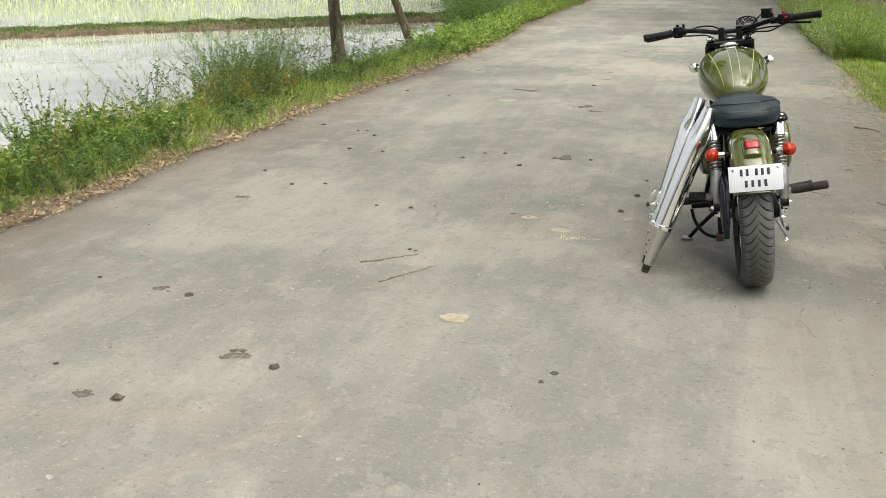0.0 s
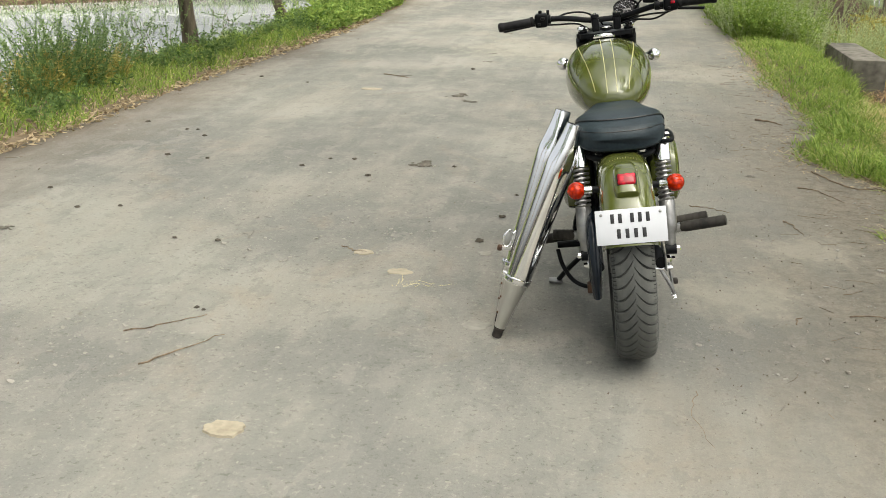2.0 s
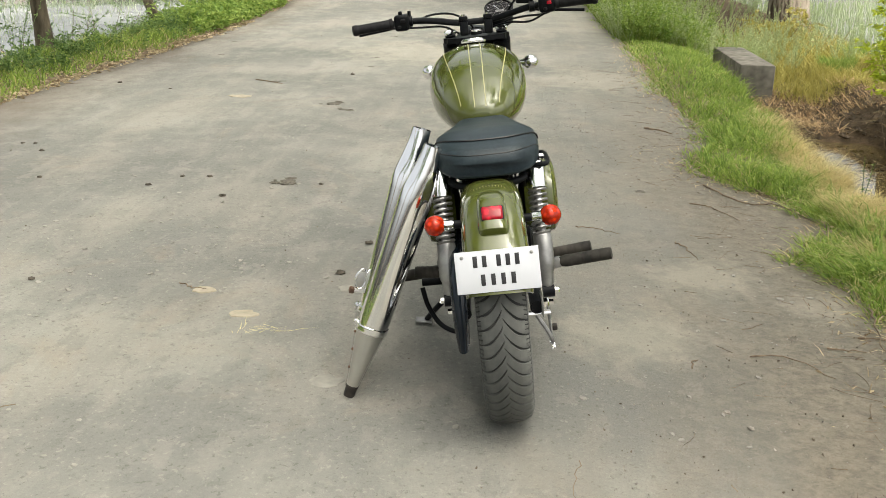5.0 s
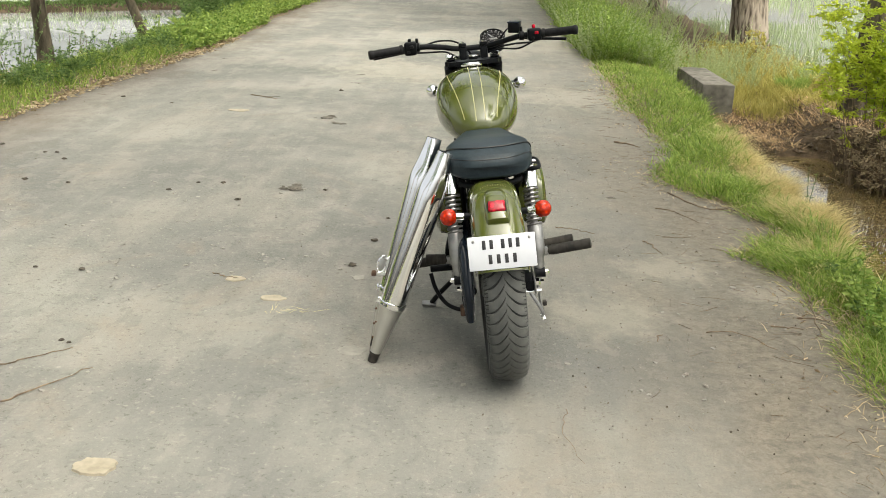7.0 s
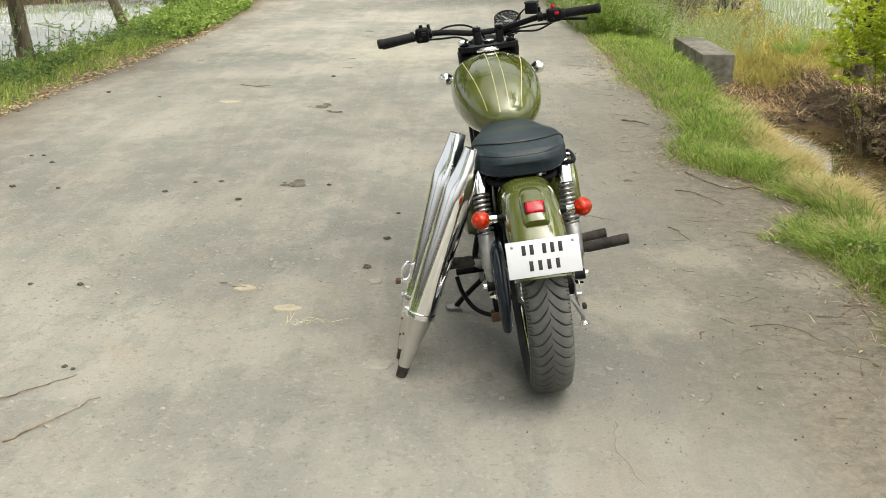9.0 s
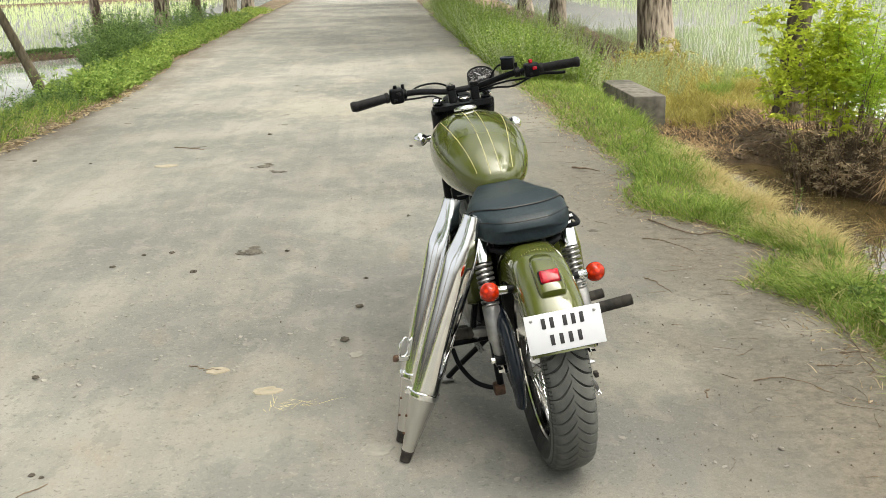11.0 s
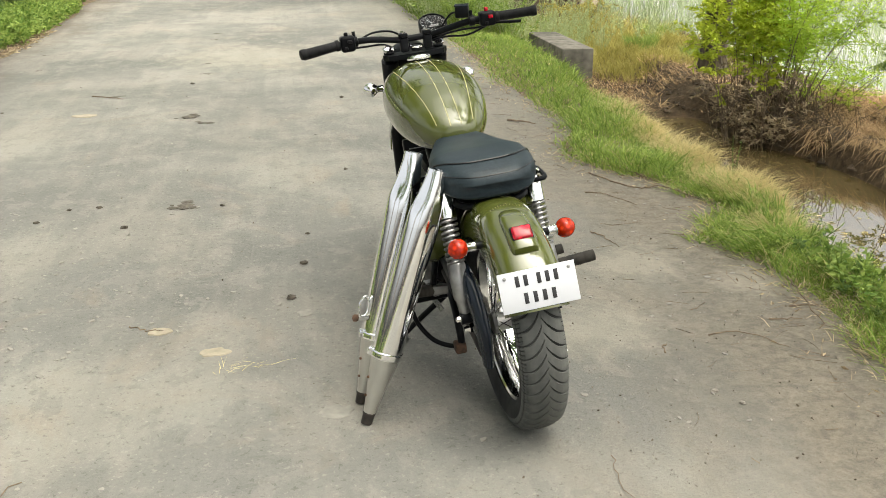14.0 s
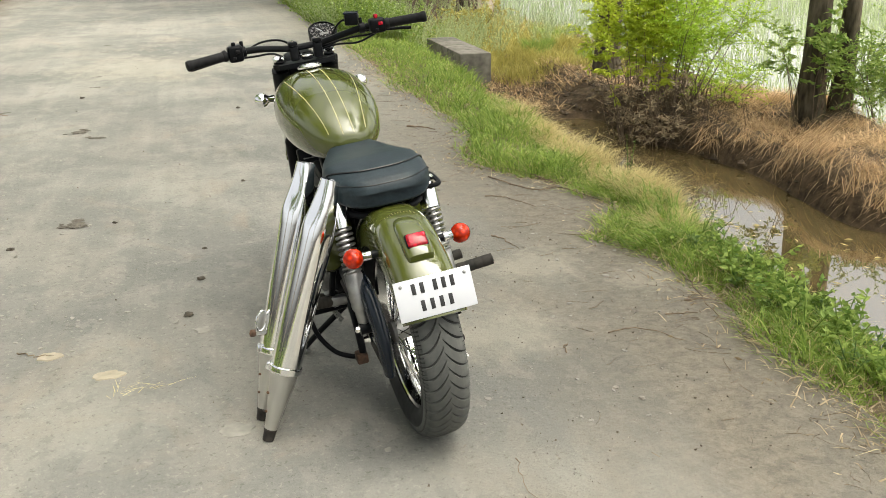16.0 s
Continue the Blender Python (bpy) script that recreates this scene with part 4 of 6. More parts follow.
def spoked_wheel(name, axle, radius, half, rim_r, hub_half, chevrons):
    m = Matrix.Translation(axle) @ SIDE
    wheel = part(name, lathe([(0.012, -hub_half), (0.03, -hub_half), (0.034, -hub_half + 0.01), (0.026, -hub_half * 0.5), (0.026, hub_half * 0.5), (0.034, hub_half - 0.01), (0.03, hub_half), (0.012, hub_half)], m, 20), M_ALLOY, bike, "dull alloy hub with wire spokes")
    prof = [(rim_r + 0.004, -half * 0.72), (rim_r + 0.022, -half * 0.93), (radius - 0.045, -half), (radius - 0.026, -half * 0.96), (radius - 0.014, -half * 0.8), (radius - 0.006, -half * 0.5), (radius - 0.003, 0)]
    prof += [(r, -z) for r, z in prof[-2::-1]]
    bm = lathe(prof, m, 72, caps=False)

    # slanted tread ribs, proud of the carcass
    def at(u, ang, lift):
        k = min(abs(u), 1.0)
        pr = [(0, radius - 0.003), (0.5, radius - 0.006), (0.8, radius - 0.014), (0.96, radius - 0.026), (1.0, radius - 0.04)]
        r = radius
        for (a, ra), (b, rb) in zip(pr, pr[1:]):
            if a <= k <= b:
                r = ra + (rb - ra) * (k - a) / (b - a)
        return axle + Vector((u * half * 1.005, -math.cos(ang) * (r + lift), math.sin(ang) * (r + lift)))

    step = 2 * math.pi / chevrons
    for side in (-1, 1):
        tb = bmesh.new()

        def slab(us, lo, hi):
            """One rubber block; its upper edge slopes to catch the sky as a pale lip."""
            top = [[tb.verts.new(at(side * u, h, 0.0045) - axle) for u, h in zip(us, hs)] for hs in (lo, [h - 0.05 * step for h in hi])]
            bot = [[tb.verts.new(at(side * u, h, -0.002) - axle) for u, h in zip(us, hs)] for hs in (lo, hi)]
            for k in range(len(us) - 1):
                tb.faces.new((top[0][k], top[0][k + 1], top[1][k + 1], top[1][k]))
                tb.faces.new((bot[0][k], bot[0][k + 1], top[0][k + 1], top[0][k]))
                tb.faces.new((top[1][k], top[1][k + 1], bot[1][k + 1], bot[1][k]))
            tb.faces.new((bot[0][0], top[0][0], top[1][0], bot[1][0]))
            tb.faces.new((top[0][-1], bot[0][-1], bot[1][-1], top[1][-1]))

        def sweep(u):
            return -SLANT * (1 - (1 - u) ** 2.1)

        us = [0.0, 0.10, 0.24, 0.40, 0.56, 0.70, 0.82]
        slab(us, [sweep(u) for u in us], [sweep(u) + step * (0.96 - 0.17 * math.sin(math.pi * min(1.0, u * 1.15)) ** 0.7) for u in us])
        us = [0.82, 0.90, 1.0]
        for a, b in ((0.0, 0.26), (0.34, 0.58), (0.66, 0.86)):
            slab(us, [sweep(u) + a * step for u in us], [sweep(u) + b * step for u in us])
        bmesh.ops.recalc_face_normals(tb, faces=tb.faces)
        bme = bpy.data.meshes.new("tread_block")
        tb.to_mesh(bme)
        tb.free()
        bme.materials.append(M_TREAD)
        for c in range(chevrons):
            a0 = c * step + (0.5 * step if side > 0 else 0)
            ob = new("tread_block", bme)
            ob.parent = wheel
            ob.matrix_local = Matrix.Translation(axle) @ Matrix.Rotation(-a0, 4, 'X')
    part("tyre", bm, M_RUBBER, wheel, "dusty black tyre with chevron tread", smooth=35)
    rp = [(rim_r - 0.006, -half * 0.35), (rim_r - 0.002, -half * 0.6), (rim_r + 0.014, -half * 0.78), (rim_r + 0.016, -half * 0.70), (rim_r + 0.004, -half * 0.55), (rim_r + 0.002, 0)]
    rp = rp + [(r, -z) for r, z in rp[-2::-1]] + [(rim_r - 0.012, 0)]
    rings = lathe(rp + [rp[0]], m, 56, caps=False)
    part("rim", rings, M_CHROME, wheel, "chrome wheel rim")
    one = tube([(0, 0, 0), (0, 0, 1)], 0.0018, 5)
    me = bpy.data.meshes.new("spoke")
    one.to_mesh(me)
    one.free()
    me.materials.append(M_CHROME)
    for k in range(36):
        s = -1 if k % 2 else 1
        a = 2 * math.pi * k / 36
        b = a + (0.5 if (k // 2) % 2 else -0.5)
        p0 = axle + Vector((s * (hub_half - 0.008), 0.03 * math.cos(b), 0.03 * math.sin(b)))
        p1 = axle + Vector((s * 0.004, rim_r * math.cos(a), rim_r * math.sin(a)))
        sp = new("spoke", me)
        sp.parent = wheel
        sp.matrix_local = along(p0, p1) @ Matrix.Diagonal((1, 1, (p1 - p0).length, 1))
    return wheel


spoked_wheel("rear_wheel", AX, R_TYRE, 0.064, 0.218, 0.062, 52)
F_AX = Vector((0.012, 1.37, 0.305))
spoked_wheel("front_wheel", F_AX, 0.305, 0.046, 0.228, 0.05, 54)


def fender_ring(c, phi, radius, w, depth, thick=0.004, n=22, power=0.62):
    """Closed cross-section of a mudguard; phi runs backwards from the top."""
    rad = Vector((0, -math.sin(phi), math.cos(phi)))
    out, inn = [], []
    for j in range(n + 1):
        a = -math.pi / 2 + math.pi * j / n
        sx = math.copysign(abs(math.sin(a)) ** power, math.sin(a))
        dr = depth * (1 - abs(math.cos(a)) ** power)
        out.append(c + Vector((w * sx, 0, 0)) + rad * (radius - dr))
        inn.append(c + Vector(((w - thick) * sx, 0, 0)) + rad * (radius - thick - dr))
    return out + inn[::-1]


F_R = 0.352
part("rear_fender", loft([fender_ring(AX, radians(-40 + 103 * k / 24), F_R + 0.006 * (k / 24) ** 2, 0.083, 0.10 - 0.025 * (k / 24) ** 3) for k in range(25)]), M_OLIVE, bike, "glossy olive painted rear mudguard")
part("front_fender", loft([fender_ring(F_AX, radians(-62 + 120 * k / 24), 0.345, 0.068, 0.07) for k in range(25)]), M_OLIVE, bike, "glossy olive painted front mudguard")


def on_fender(x, phi, lift=0.0):
    drop = 0.10 * (1 - max(0.0, 1 - abs(x / 0.083) ** (1 / 0.62 * 2)) ** 0.31) if abs(x) < 0.083 else 0.1
    return AX + Vector((x, -math.sin(phi) * (F_R + lift - drop), math.cos(phi) * (F_R + lift - drop)))


# tail lamp: arched olive housing with a red lens
secs = []
for deg, hw, h in ((11, 0.010, 0.001), (12, 0.022, 0.006), (14, 0.030, 0.010), (18, 0.035, 0.016), (24, 0.037, 0.021), (30, 0.038, 0.024), (34, 0.038, 0.025), (37, 0.036, 0.020), (38.2, 0.032, 0.008)):
    ph = radians(deg)
    rad = Vector((0, -math.sin(ph), math.cos(ph)))
    base = AX + rad * (F_R - 0.004)
    ring = []
    for j in range(17):
        a = math.pi * j / 16
        ring.append(base + Vector((-hw * math.copysign(abs(math.cos(a)) ** 0.6, math.cos(a)), 0, 0)) + rad * ((h + 0.004) * math.sin(a) ** 0.6))
    secs.append(ring)
lamp = part("tail_lamp", loft(secs), M_OLIVE, bike, "arched olive tail lamp housing")
ph = radians(30.5)
lm = Matrix.Translation(AX + Vector((0, -math.sin(ph), math.cos(ph))) * (F_R + 0.022)) @ pose(0, 0, 0, 42, 0, 0)
part("bezel", rbox((0.058, 0.044, 0.012), lm, 0.005), M_BLACK, lamp, "dark bezel")
part("lens", rbox((0.052, 0.038, 0.014), lm @ Matrix.Translation((0, 0, 0.004)), 0.006, segs=3), M_RED, lamp, "red ribbed lamp lens")

# painted script on the mudguard: plain strokes
for k in range(11):
    x0, ph0 = -0.040 + 0.008 * k, 6.0 + 0.10 * (k - 5) ** 2
    part("script_stroke", tube([on_fender(x0, radians(ph0 + q), 0.0012) for q in ((-0.9, 0.3) if k % 3 else (-1.7, 0.5))], 0.0008, 5), M_PEBBLE, bike)

# number plate
PL = pose(0, -0.300, 0.528, -19.3, 0, 0)
plate = part("number_plate", rbox((0.2, 0.003, 0.1), PL, 0.0014), M_WHITE, bike, "white number plate with two rows of black bars")
for row, xs_, h in ((0.024, (-0.052, -0.030, 0.004, 0.026, 0.048), 0.027), (-0.020, (-0.036, -0.012, 0.012, 0.036), 0.027)):
    for x_ in xs_:
        part("bar", rbox((0.0105, 0.0014, h), PL @ Matrix.Translation((x_, -0.0019, row)), 0.0005), M_INK, plate)
for x_ in (-0.083, 0.083):
    part("bolt", lathe([(0.0045, 0), (0.0045, 0.002), (0.002, 0.0035)], PL @ Matrix.Translation((x_, -0.001, 0.036)) @ pose(0, 0, 0, 90, 0, 0), 10), M_ALLOY, plate)
part("plate_bracket", rbox((0.09, 0.02, 0.05), pose(0, -0.284, 0.518, -19.3, 0, 0), 0.003), M_BLACK, bike)


def indicator(x, y, z, side, front=False):
    inner = x - side * (0.075 if not front else 0.085)
    stalk = part("indicator", tube([(inner, y, z - 0.002), (x - side * 0.04, y, z - 0.001)], 0.0105, 12), M_BLACK, bike, "turn signal on a short stalk")
    part("collar", lathe([(0.011, 0), (0.0125, 0.004), (0.0125, 0.022), (0.016, 0.027)], along((x - side * 0.048, y, z - 0.001), (x, y, z)), 16), M_CHROME, stalk, "chrome collar")
    prof = [(0.001, -0.026), (0.012, -0.024), (0.021, -0.017), (0.026, -0.007), (0.0275, 0.0), (0.0275, 0.004), (0.026, 0.010), (0.02, 0.020), (0.012, 0.027), (0.001, 0.030)]
    m = Matrix.Translation((x, y, z)) @ pose(0, 0, 0, 90, 0, 0)
    if front:
        part("shell", lathe([(r * 0.95, q) for r, q in prof], m, 24), M_CHROME, stalk, "round chrome shell")
    else:
        part("lens", lathe(prof, m, 24), M_AMBER, stalk, "round red amber lens")


indicator(-0.148, -0.085, 0.586, -1)
indicator(0.148, -0.085, 0.586, 1)
indicator(-0.168, 1.085, 0.806, -1, True)
indicator(0.198, 1.085, 0.806, 1, True)


def shock(s):
    top, bot = Vector((s * 0.128, 0.135, 0.685)), Vector((s * 0.134, 0.0, 0.345))
    m = along(bot, top)
    ln = (top - bot).length
    body = part("shock_absorber", lathe([(0.012, 0.01), (0.017, 0.02), (0.019, 0.05), (0.024, 0.058), (0.0255, 0.10), (0.0255, 0.150), (0.022, 0.158), (0.012, 0.160), (0.009, ln * 0.9), (0.009, ln)], m, 20), M_ALLOY, bike, "grey lower shock body")
    turns, pts = 9, []
    for k in range(turns * 12 + 1):
        a = 2 * math.pi * k / 12
        pts.append(m @ Vector((0.0225 * math.cos(a), 0.0225 * math.sin(a), 0.155 + (ln - 0.235) * k / (turns * 12))))
    part("spring", tube(pts, 0.0046, 6), M_SPRING, body, "dark steel coil spring")
    part("upper_cover", lathe([(0.012, ln - 0.085), (0.027, ln - 0.083), (0.0275, ln - 0.03), (0.024, ln - 0.012), (0.012, ln - 0.005)], m, 20), M_CHROME, body, "chrome upper cover")
    for p in (top, bot):
        part("mount", lathe([(0.006, -0.016), (0.017, -0.016), (0.017, 0.016), (0.006, 0.016)], Matrix.Translation(p) @ SIDE, 16), M_BLACK, body)
        part("nut", lathe([(0.009, 0), (0.009, 0.01), (0.004, 0.014)], Matrix.Translation(p + Vector((s * 0.016, 0, 0))) @ pose(0, 0, 0, 0, 90 * s, 0), 6), M_CHROME, body, smooth=20)


shock(-1)
shock(1)

# swing arm, axle, chain side
for s in (-1, 1):
    part("swing_arm", tube(smooth_path([(s * 0.098, -0.03, 0.312), (s * 0.098, 0.2, 0.325), (s * 0.085, 0.50, 0.345)], 4), 0.019, 12), M_BLACK, bike)
    part("axle_plate", rbox((0.006, 0.085, 0.05), Matrix.Translation((s * 0.112, -0.005, 0.312)), 0.004), M_ALLOY, bike)
    part("axle_nut", lathe([(0.014, 0), (0.014, 0.014), (0.009, 0.018), (0.008, 0.03)], Matrix.Translation((s * 0.114, 0, 0.312)) @ pose(0, 0, 0, 0, 90 * s, 0), 6), M_CHROME, bike, smooth=20)
gp = smooth_path([(-0.108, 0.42, 0.435), (-0.108, 0.22, 0.447), (-0.108, 0.06, 0.440), (-0.108, -0.02, 0.412), (-0.108, -0.074, 0.358), (-0.108, -0.100, 0.295), (-0.108, -0.097, 0.240)], 5)
gb_ = tube(gp, [0.026 + 0.015 * math.sin(math.pi * k / (len(gp) - 1)) for k in range(len(gp))], 16)
for v in gb_.verts:
    v.co.x = -0.108 + (v.co.x + 0.108) * 0.55
part("chain_guard", gb_, M_NAVY, bike, "glossy dark chain guard")
part("sprocket", lathe([(0.03, -0.003), (0.088, -0.003), (0.088, 0.003), (0.03, 0.003)], Matrix.Translation((-0.1, 0, 0.312)) @ SIDE, 42, caps=False), M_SOOT, bike)
cp = []
for k in range(15):
    a = radians(90 + 180 * k / 14)
    cp.append((-0.1, 0.088 * math.cos(a), 0.312 + 0.088 * math.sin(a)))
cp += [(-0.1, 0.5, 0.315)] + [(-0.1, 0.53 + 0.035 * math.cos(radians(q)), 0.35 + 0.035 * math.sin(radians(q))) for q in range(-80, 100, 30)]
part("chain", tube(cp, 0.009, 6, loop=True), M_SOOT, bike, "oily drive chain")
part("brake_drum", lathe([(0.02, 0.03), (0.075, 0.032), (0.078, 0.055), (0.06, 0.068), (0.03, 0.074), (0.012, 0.076)], Matrix.Translation(AX) @ SIDE, 28), M_ALLOY, bike, "dull alloy brake drum")
part("brake_arm", tube(smooth_path([(0.085, 0.0, 0.30), (0.105, -0.01, 0.265), (0.128, -0.013, 0.22), (0.135, -0.012, 0.195)], 4), 0.006, 8), M_ALLOY, bike, "dull brake arm")
part("brake_rod", tube([(0.133, -0.02, 0.195), (0.14, 0.2, 0.22), (0.15, 0.42, 0.24)], 0.004, 8), M_ALLOY, bike)
part("brake_spring", tube([(0.133 + 0.006 * math.cos(k * 0.9), -0.035 + 0.002 * k * 0.6, 0.192 + 0.006 * math.sin(k * 0.9)) for k in range(40)], 0.0016, 5), M_CHROME, bike)
part("torque_block", rbox((0.013, 0.022, 0.016), Matrix.Translation((0.145, 0.03, 0.225)), 0.003), M_SOOT, bike)
part("axle_bolt", tube([(0.07, -0.005, 0.285), (0.135, -0.005, 0.285)], 0.008, 8), M_CHROME, bike)

for s in (-1, 1):
    part("frame_tube", tube(smooth_path([(s * 0.10, 0.10, 0.645), (s * 0.10, 0.25, 0.65), (s * 0.07, 0.55, 0.64), (s * 0.03, 0.95, 0.80)], 5), 0.0125, 10), M_BLACK, bike)
    part("frame_tube", tube(smooth_path([(s * 0.10, 0.16, 0.65), (s * 0.095, 0.35, 0.50), (s * 0.09, 0.50, 0.36), (s * 0.09, 0.60, 0.20), (s * 0.08, 0.9, 0.20), (s * 0.04, 1.03, 0.62), (0.01, 1.05, 0.82)], 5), 0.0125, 10), M_BLACK, bike)
    cover = []
    for k, (x, sc) in enumerate(((0.10, 0.80), (0.155, 1.0), (0.180, 0.96), (0.192, 0.80), (0.197, 0.45), (0.198, 0.06))):
        cover.append([Vector((s * x, 0.33 + 0.135 * sc * math.copysign(abs(math.cos(a)) ** 0.7, math.cos(a)) + 0.03 * math.sin(a), 0.535 + 0.105 * sc * math.copysign(abs(math.sin(a)) ** 0.7, math.sin(a)))) for a in (2 * math.pi * j / 32 for j in range(32))])
    part("side_cover", loft(cover), M_OLIVE, bike, "rounded olive side cover")
part("rear_hoop", tube(smooth_path([(0.10, 0.10, 0.645), (0.06, 0.07, 0.64), (-0.06, 0.07, 0.64), (-0.10, 0.10, 0.645)], 5), 0.010, 10), M_BLACK, bike)
part("grab_loop", tube(smooth_path([(0.125, 0.10, 0.672), (0.158, 0.095, 0.675), (0.165, 0.13, 0.678), (0.16, 0.20, 0.68), (0.125, 0.215, 0.68)], 5), 0.007, 8), M_BLACK, bike)
part("air_box", rbox((0.15, 0.26, 0.2), Matrix.Translation((0, 0.40, 0.52)), 0.03), M_BLACK, bike)
part("inner_guard", rbox((0.13, 0.05, 0.30), pose(0, 0.27, 0.48, 12, 0, 0), 0.02), M_BLACK, bike)
part("battery_box", rbox((0.13, 0.16, 0.06), Matrix.Translation((0, 0.30, 0.655)), 0.01), M_BLACK, bike)

# engine
eng = part("engine", rbox((0.22, 0.36, 0.22), Matrix.Translation((0, 0.68, 0.30)), 0.04, segs=3), M_BLACK, bike, "black engine with finned cylinder")
for k in range(8):
    part("cooling_fin", rbox((0.19 - 0.004 * (k % 2), 0.19, 0.007), pose(0, 0.80, 0.42 + 0.022 * k, 8, 0, 0), 0.003), M_ALLOY if k % 4 == 3 else M_BLACK, eng)
part("cylinder", rbox((0.14, 0.14, 0.24), pose(0, 0.80, 0.49, 8, 0, 0), 0.02), M_BLACK, eng)
for s in (-1, 1):
    part("crank_cover", lathe([(0.105, 0), (0.105, 0.02), (0.095, 0.032), (0.06, 0.04), (0.02, 0.042)], Matrix.Translation((s * 0.11, 0.70, 0.29)) @ pose(0, 0, 0, 0, 90 * s, 0), 32), M_ALLOY, eng, "polished round crank cover")
    part("clutch_cover", lathe([(0.07, 0), (0.07, 0.018), (0.06, 0.026), (0.02, 0.03)], Matrix.Translation((s * 0.10, 0.53, 0.32)) @ pose(0, 0, 0, 0, 90 * s, 0), 28), M_BLACK, eng)
rad_ = part("radiator", rbox((0.20, 0.035, 0.24), pose(0.01, 1.0, 0.50, -10, 0, 0), 0.008), M_BLACK, bike)
for k in range(10):
    part("radiator_fin", rbox((0.17, 0.006, 0.004), pose(0.01, 0.98, 0.41 + 0.02 * k, -10, 0, 0), 0.001, segs=1), M_ALLOY, rad_)
part("horn", lathe([(0.005, 0), (0.035, 0.004), (0.038, 0.02), (0.02, 0.03)], pose(-0.06, 1.02, 0.68, 90, 0, 0), 20), M_BLACK, bike)


# foot pegs
def peg(a, b, r, ribs=5):
    m = along(a, b)
    ln = (Vector(b) - Vector(a)).length
    prof = [(r * 0.7, 0.0)]
    for k in range(ribs):
        z0 = ln * 0.15 + ln * 0.82 * k / ribs
        prof += [(r, z0), (r, z0 + ln * 0.11), (r * 0.97, z0 + ln * 0.12), (r * 0.97, z0 + ln * 0.15)]
    prof += [(r * 0.95, ln * 0.985), (r * 0.6, ln)]
    p_ = part("foot_peg", lathe(prof, m, 14), M_PEG, bike, "dusty black ribbed rubber foot peg")
    part("peg_joint", rbox((0.03, 0.03, 0.05), m @ Matrix.Translation((0, 0, -0.015)), 0.006), M_ALLOY, p_)


peg((0.185, 0.275, 0.325), (0.342, 0.246, 0.348), 0.0185)
peg((0.17, 0.47, 0.285), (0.305, 0.45, 0.306), 0.017)
peg((-0.165, 0.285, 0.325), (-0.245, 0.285, 0.332), 0.0185)
peg((-0.16, 0.47, 0.265), (-0.30, 0.43, 0.27), 0.018)
for s in (-1, 1):
    part("peg_hanger", tube(smooth_path([(s * 0.13, 0.33, 0.45), (s * 0.165, 0.29, 0.35), (s * 0.15, 0.38, 0.27), (s * 0.12, 0.5, 0.27)], 4), 0.010, 8), M_BLACK, bike)
    part("gear_rod", tube([(s * 0.155, 0.30, 0.30), (s * 0.16, 0.62, 0.24)], 0.005, 8), M_ALLOY, bike)

# stands
foot = BIKE_INV @ Vector((-0.29, 0.66, 0.012))
stand = part("side_stand", tube(smooth_path([(-0.11, 0.46, 0.22), foot.lerp(Vector((-0.11, 0.46, 0.22)), 0.4) + Vector((-0.01, 0, 0)), foot + Vector((0, 0, 0.008))], 4), 0.010, 10), M_BLACK, bike)
part("stand_foot", rbox((0.055, 0.045, 0.008), Matrix.Translation(foot + Vector((-0.012, 0, 0.004))) @ pose(0, 0, 0, 0, 7.5, 0), 0.003), M_ALLOY, stand)
cst = part("centre_stand", tube(smooth_path([(-0.235, 0.38, 0.245), (-0.222, 0.36, 0.19), (-0.19, 0.31, 0.15), (-0.15, 0.26, 0.142), (-0.115, 0.225, 0.15)], 5), 0.008, 10), M_BLACK, bike)
part("stand_pad", rbox((0.035, 0.04, 0.035), Matrix.Translation((-0.122, 0.225, 0.148)), 0.006), M_RUST, cst)
part("stand_leg", tube(smooth_path([(-0.115, 0.225, 0.15), (-0.118, 0.22, 0.21), (-0.11, 0.30, 0.26), (-0.10, 0.42, 0.27)], 4), 0.012, 10), M_BLACK, cst)
part("stand_spring", tube([(-0.15 + 0.008 * math.cos(k * 1.2), 0.30 + 0.0035 * k, 0.25 - 0.0005 * k + 0.008 * math.sin(k * 1.2)) for k in range(48)], 0.0018, 5), M_ALLOY, cst)
part("cross_bar", tube([(-0.235, 0.40, 0.255), (0.15, 0.40, 0.255)], 0.013, 10), M_BLACK, bike)


# seat
def oval(y, hw, z0, z1, n=32, p=0.55, cx=0.0):
    zc, hz = (z0 + z1) / 2, (z1 - z0) / 2
    out = []
    for j in range(n):
        a = 2 * math.pi * j / n
        out.append(Vector((cx + hw * math.copysign(abs(math.cos(a)) ** p, math.cos(a)), y, zc + hz * math.copysign(abs(math.sin(a)) ** p, math.sin(a)))))
    return out


SEAT = ((0.022, 0.1062, 0.678, 0.71), (0.027, 0.117, 0.67, 0.727), (0.046, 0.1251, 0.665, 0.743), (0.1, 0.1287, 0.665, 0.757), (0.15, 0.1278, 0.664, 0.763), (0.21, 0.1278, 0.662, 0.766), (0.27, 0.1215, 0.662, 0.76), (0.33, 0.1107, 0.672, 0.752), (0.39, 0.093, 0.675, 0.75), (0.45, 0.0737, 0.68, 0.752), (0.5, 0.0504, 0.69, 0.752), (0.535, 0.0272, 0.7, 0.745))


def seat_shape(y):
    for a, b in zip(SEAT, SEAT[1:]):
        if a[0] <= y <= b[0]:
            f = (y - a[0]) / (b[0] - a[0])
            return [p + (q - p) * f for p, q in zip(a, b)]
    return list(SEAT[-1])


